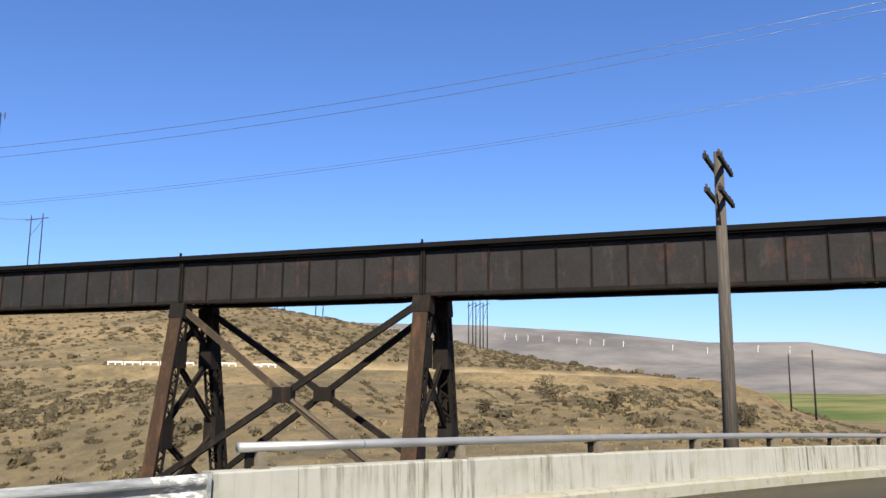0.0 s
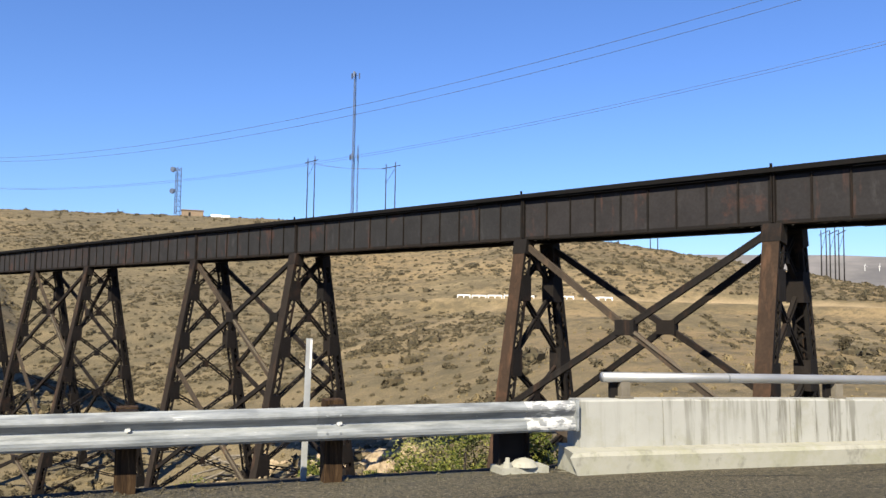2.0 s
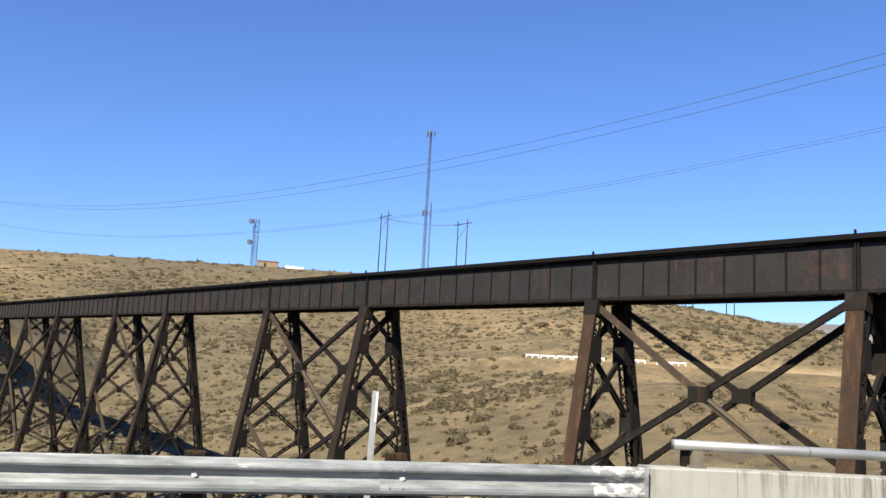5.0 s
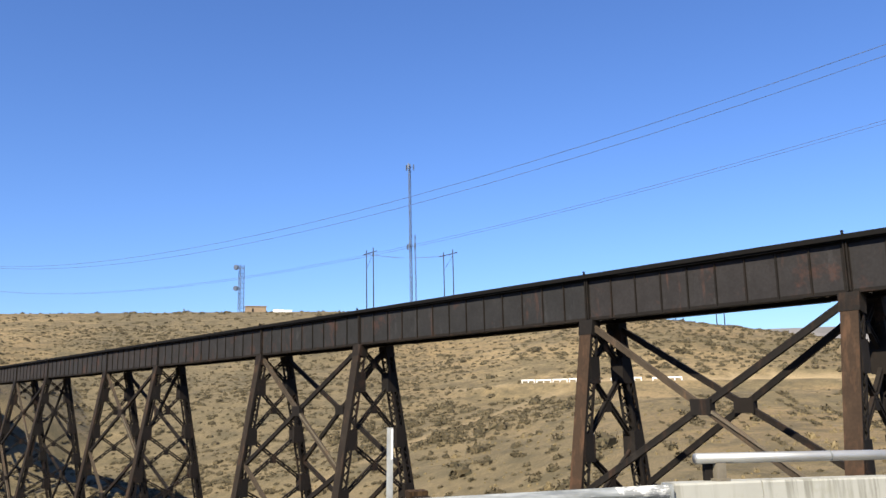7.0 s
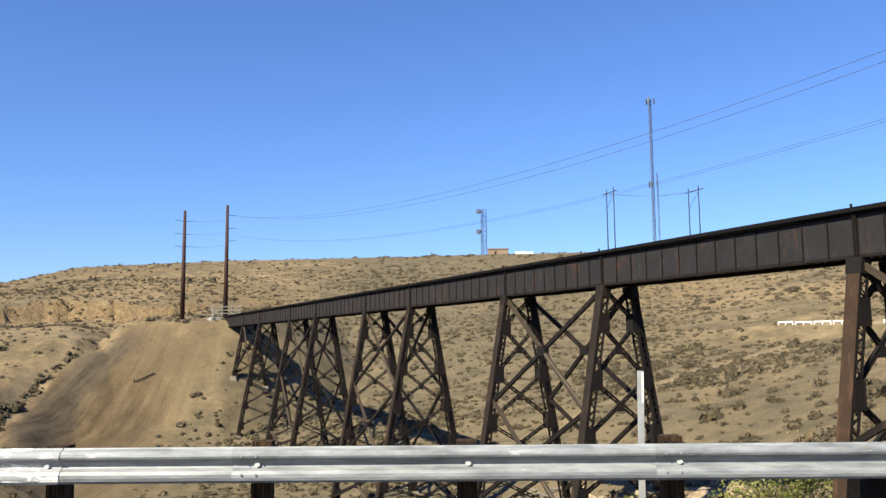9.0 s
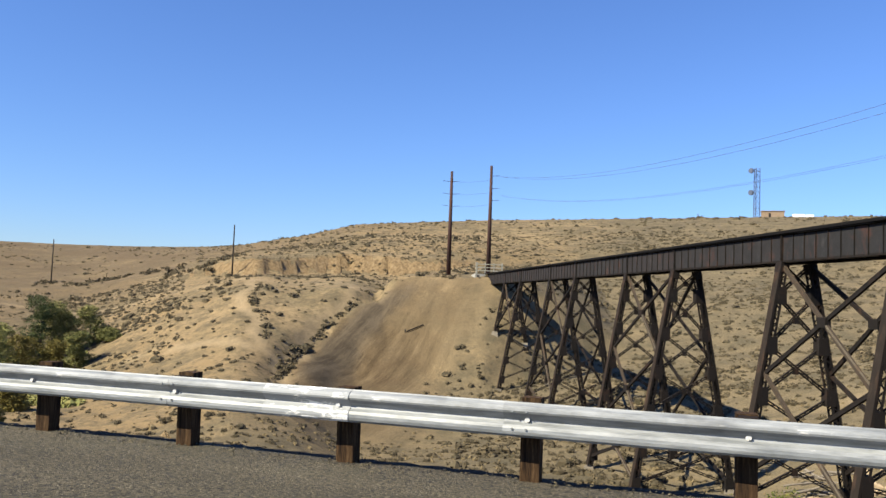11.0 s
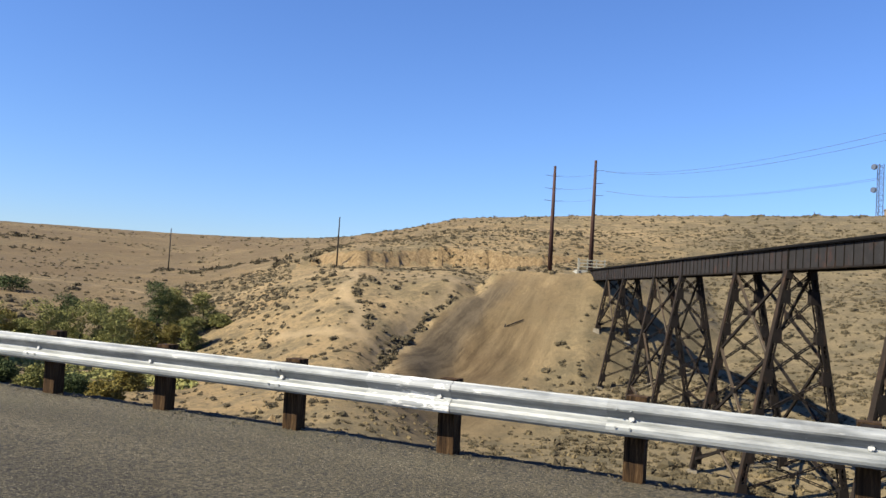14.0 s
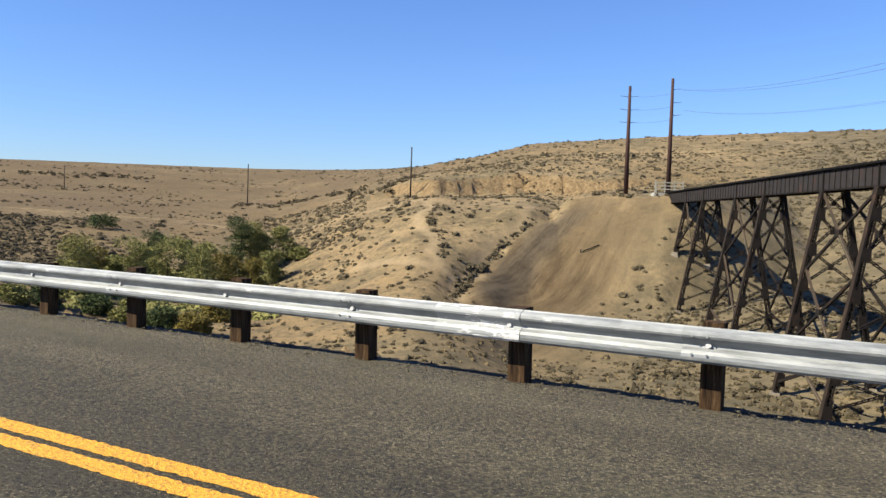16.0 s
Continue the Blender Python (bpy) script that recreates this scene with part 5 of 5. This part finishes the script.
for i, (a, r, el, mat) in enumerate(TREES):
    p = polar(a, r)
    p.z = gz(p.x, p.y)
    hgt = max(2.2, 1.6 + r * math.tan(radians(el)) - p.z)
    kinds = {OLIVE: "yellowing autumn tree", GREEN: "green streamside tree", JUNIP: "dark green streamside tree"}
    build_tree("tree", kinds[mat] + " in the creek bottom below the road", "tree", "creek trees", tuple(p), hgt, max(2.8, hgt * (0.34 if mat is JUNIP else 0.50)), 8500, 0.25, mat, 100 + i, 0.02)
for i, (a, r) in enumerate(((-53.1, 226), (-52.7, 223), (-52.3, 227), (-51.9, 224))):
    p = polar(a, r)
    p.z = gz(p.x, p.y)
    build_tree("tree", "small dark tree alone on the far slope", "tree", "far slope trees", tuple(p), 3.6, 2.6, 500, 0.4, JUNIP, 300 + i, 0.1)
WILLOWS = ((14.3, 44, 1.2), (16.2, 46, 1.3), (18.6, 42, 2.4), (19.9, 43, 3.1), (21.0, 41, 1.7), (22.3, 43, 2.9), (23.2, 45, 2.2), (12.3, 47, 2.2), (24.9, 42, 2.4), (26.2, 44, 1.5), (27.3, 41, 2.1), (4.2, 58, 2.2), (1.2, 60, 1.9))
for i, (a, r, hgt) in enumerate(WILLOWS):
    p = polar(a, r)
    p.z = gz(p.x, p.y)
    build_tree("willow_shrub", "bushy yellow-green willow shrub under the trestle", "shrub", "willow shrubs", tuple(p), hgt * 1.35, hgt * 0.8, 1700, 0.15, WILLOW if i % 3 else GREEN, 400 + i, 0.02)
for i, (a, r, hgt) in enumerate(((50.6, 118, 2.6), (51.2, 110, 2.4), (63.0, 88, 2.2), (63.5, 92, 1.6), (46.5, 96, 1.5), (55.2, 100, 1.5), (57.0, 24, 1.5), (61.5, 27, 1.9), (64.6, 26, 1.7))):
    p = polar(a, r)
    p.z = gz(p.x, p.y)
    build_tree("greasewood_bush", "round dark bush on the dry slope", "bush", "slope bushes", tuple(p), hgt, hgt * 0.9, 900, 0.2, SAGE if i < 6 else OLIVE, 500 + i, 0.02)

x, y, r = scatter(1500, 170, 270, -43, -35.5, 1.3, lambda x, y, r: rng.uniform(-1, 1, len(x)) < 0.3 + vnoise(x / 16, y / 16, 53))
shrubs("sagebrush", x, y, r, 0.42, 20, 0.34, 0.7, SAGE, "dark sagebrush in the hollow behind the spur")
x, y, r = scatter(5200, 150, 245, -68, -50.0, 1.4, lambda x, y, r: rng.uniform(-1, 1, len(x)) < 0.7 - 0.3 * np.maximum(np.degrees(np.arctan2(x, y)) + 56, 0) + vnoise(x / 16, y / 16, 51))
shrubs("sagebrush", x, y, r, 0.56, 24, 0.34, 0.7, SAGE, "dense dark sagebrush on the slope beyond the creek")
for a0, a1, r0, n in ((-57.5, -49.5, 500, 150), (-44.5, -36.5, 318, 130), (-37.0, -31.5, 262, 70), (-61.0, -50.0, 430, 90)):
    f = rng.uniform(0, 1, n)
    az, rr = a0 + (a1 - a0) * f, r0 + 7 * np.sin(f * 11) + rng.normal(0, 8.0, n)
    shrubs("brush", rr * np.sin(np.radians(az)), rr * np.cos(np.radians(az)), rr, 0.8, 24, 0.5, 0.6, SAGE, "dark brush and broken rock along a ledge of the far hill")

# loose stones along the edge of the asphalt
n = 2600
x, y = rng.uniform(-26, 5, n), 7.86 + rng.normal(0, 0.16, n)
s0 = rng.lognormal(-4.35, 0.45, n)
oct_v = np.array([(1, 0, 0), (-1, 0, 0), (0, 1, 0), (0, -1, 0), (0, 0, 0.7), (0, 0, -0.7)], float)
oct_f = np.array([(0, 2, 4), (2, 1, 4), (1, 3, 4), (3, 0, 4)])
tri = oct_v[oct_f][None] * rng.uniform(0.6, 1.3, (n, 1, 1, 3)) * s0[:, None, None, None]
tri = tri + np.stack([x, y, -0.045 - 0.05 * np.maximum(y - 8.05, 0)], -1)[:, None, None, :]
keep = y < 8.10
stones = tri_object("gravel", tri[keep].reshape(-1, 3, 3), ROAD)
tagged(stones, "loose gravel scattered along the asphalt edge", "gravel", kind="stuff")

# pale rocks and driftwood in the creek bed under the trestle
k = Mat("pale_creek_rock", 0.92, 0.0, 0.1)
c = k.ramp(k.noise(1.6, 6, 0.7), (0.32, (0.26, 0.19, 0.115)), (0.52, (0.50, 0.385, 0.25)), (0.72, (0.68, 0.54, 0.37)))
PALE = k.colour(c).bump(k.noise(5, 5, 0.7), 0.9, 0.08).m
n = 420
a, q = np.radians(rng.uniform(0.5, 27, n)), 50 + 38 * rng.uniform(0, 1, n)
x, y = q * np.sin(a), q * np.cos(a)
ok = (vnoise(x / 9, y / 9, 71) > -0.25) & (ground_z(x, y) < -8.5)
x, y = x[ok], y[ok]
s0 = 0.34 * rng.lognormal(0, 0.5, len(x))
rock_v = np.array([(math.cos(t) * w, math.sin(t) * w, h) for w, h in ((1.0, -0.3), (0.85, 0.35), (0.4, 0.62)) for t in (0.2, 1.3, 2.5, 3.6, 4.7, 5.6)])
rock_f = np.array([(6 * b + i, 6 * b + (i + 1) % 6, 6 * b + 6 + (i + 1) % 6) for b in (0, 1) for i in range(6)]
                  + [(6 * b + i, 6 * b + 6 + (i + 1) % 6, 6 * b + 6 + i) for b in (0, 1) for i in range(6)] + [(12, 12 + i, 13 + i) for i in range(1, 5)])
shape = rock_v[None] * rng.uniform(0.7, 1.3, (len(x), 18, 1)) * rng.uniform(0.6, 1.4, (len(x), 1, 3)) * s0[:, None, None]
tri = shape[:, rock_f] + np.stack([x, y, ground_z(x, y)], -1)[:, None, None, :]
rocks = tri_object("creek_rocks", tri.reshape(-1, 3, 3), PALE)
tagged(rocks, "pale tan rocks lying in the creek bed under the trestle", "rocks", kind="stuff")
k = Mat("bleached_driftwood", 0.9, 0.0, 0.1)
DRIFT = k.colour(k.ramp(k.noise(2.5, 5, 0.65, k.stretch(1, 6, 6)), (0.3, (0.17, 0.145, 0.115)), (0.7, (0.40, 0.35, 0.285)))).bump(k.noise(6, 4), 0.5, 0.02).m
jam = polar(6.4, 78.0)
drift = tagged(base("driftwood_pile", (jam.x, jam.y, gz(jam.x, jam.y))), "tangled pile of bleached driftwood logs in the creek bed", "driftwood")
rd = random.Random(31)
for i in range(16):
    long_, turn, z = rd.uniform(1.6, 3.6) * (1.5 if i < 3 else 1.0), rd.uniform(-0.9, 0.9), 0.25 + 0.13 * i
    mid = Vector((rd.uniform(-2.4, 2.4), rd.uniform(-0.8, 0.8), z))
    d = Vector((math.cos(turn), math.sin(turn) * 0.6, rd.uniform(-0.35, 0.35) if i > 3 else 0.03)) * long_ / 2
    bend = Vector((0, rd.uniform(-0.2, 0.2), rd.uniform(-0.1, 0.15)))
    w = rd.uniform(0.07, 0.15)
    part("log", Mesh().rod(mid - d, mid + bend, w, w * 0.85, 8).rod(mid + bend, mid + d, w * 0.85, w * 0.5, 8), DRIFT, drift)

# rubble on the bank below the road
n = 5200
x, y = rng.uniform(-42, 26, n), 8.6 + 26 * rng.uniform(0, 1, n) ** 1.6
s0 = rng.lognormal(-3.0, 0.55, n)
tri = oct_v[oct_f][None] * rng.uniform(0.6, 1.3, (n, 1, 1, 3)) * s0[:, None, None, None]
tri = tri + np.stack([x, y, ground_z(x, y)], -1)[:, None, None, :]
rubble = tri_object("rubble", tri.reshape(-1, 3, 3), ROCK)
tagged(rubble, "tan broken stones scattered on the bank below the road", "rubble", kind="stuff")

# tar-dark cracks in the lane
k = Mat("crack_shadow", 0.95)
CRACK = k.colour(k.ramp(k.noise(9, 3), (0.3, (0.020, 0.019, 0.017)), (0.7, (0.045, 0.042, 0.037)))).m
rnd = random.Random(9)
for x0, y0, dx, dy, n in ((5.6, 7.15, 0.30, -0.03, 9), (7.4, 6.9, 0.32, 0.03, 8), (2.2, 6.6, 0.4, 0.05, 7)):
    p, vs, fs = [x0, y0], [], []
    for i in range(n):
        w = 0.008 * math.sin(math.pi * (i + 0.3) / n) + 0.003
        z = float(road_z(p[0])) - 0.012 * max(0, p[1] - 4) + 0.004
        vs += [(p[0], p[1] - w, z), (p[0], p[1] + w, z)]
        if i:
            fs.append((2 * i - 2, 2 * i, 2 * i + 1, 2 * i - 1))
        p = [p[0] + dx * rnd.uniform(0.5, 1.4), p[1] + dy + rnd.uniform(-0.07, 0.07)]
    cr = part("road_crack", Mesh().add(vs, fs), CRACK)
    tagged(cr, "thin dark crack in the asphalt", "crack", kind="structure")

# small brush set in thin lines slanting down the slope beyond the trestle
rs = np.random.default_rng(77)
px_, py_ = [], []
for _ in range(70):
    a0, r0 = rs.uniform(30, 63), rs.uniform(84, 146)
    f = rs.uniform(0, 1, 16)
    a = a0 + 2.1 * f + rs.normal(0, 0.05, 16)
    q = r0 - 17 * f
    px_.append(q * np.sin(np.radians(a)))
    py_.append(q * np.cos(np.radians(a)))
x, y = np.concatenate(px_), np.concatenate(py_)
ok = y > 14
shrubs("brush", x[ok], y[ok], np.hypot(x[ok], y[ok]), 0.30, 26, 0.45, 0.6, SAGE, "thin lines of small brush slanting down the slope")
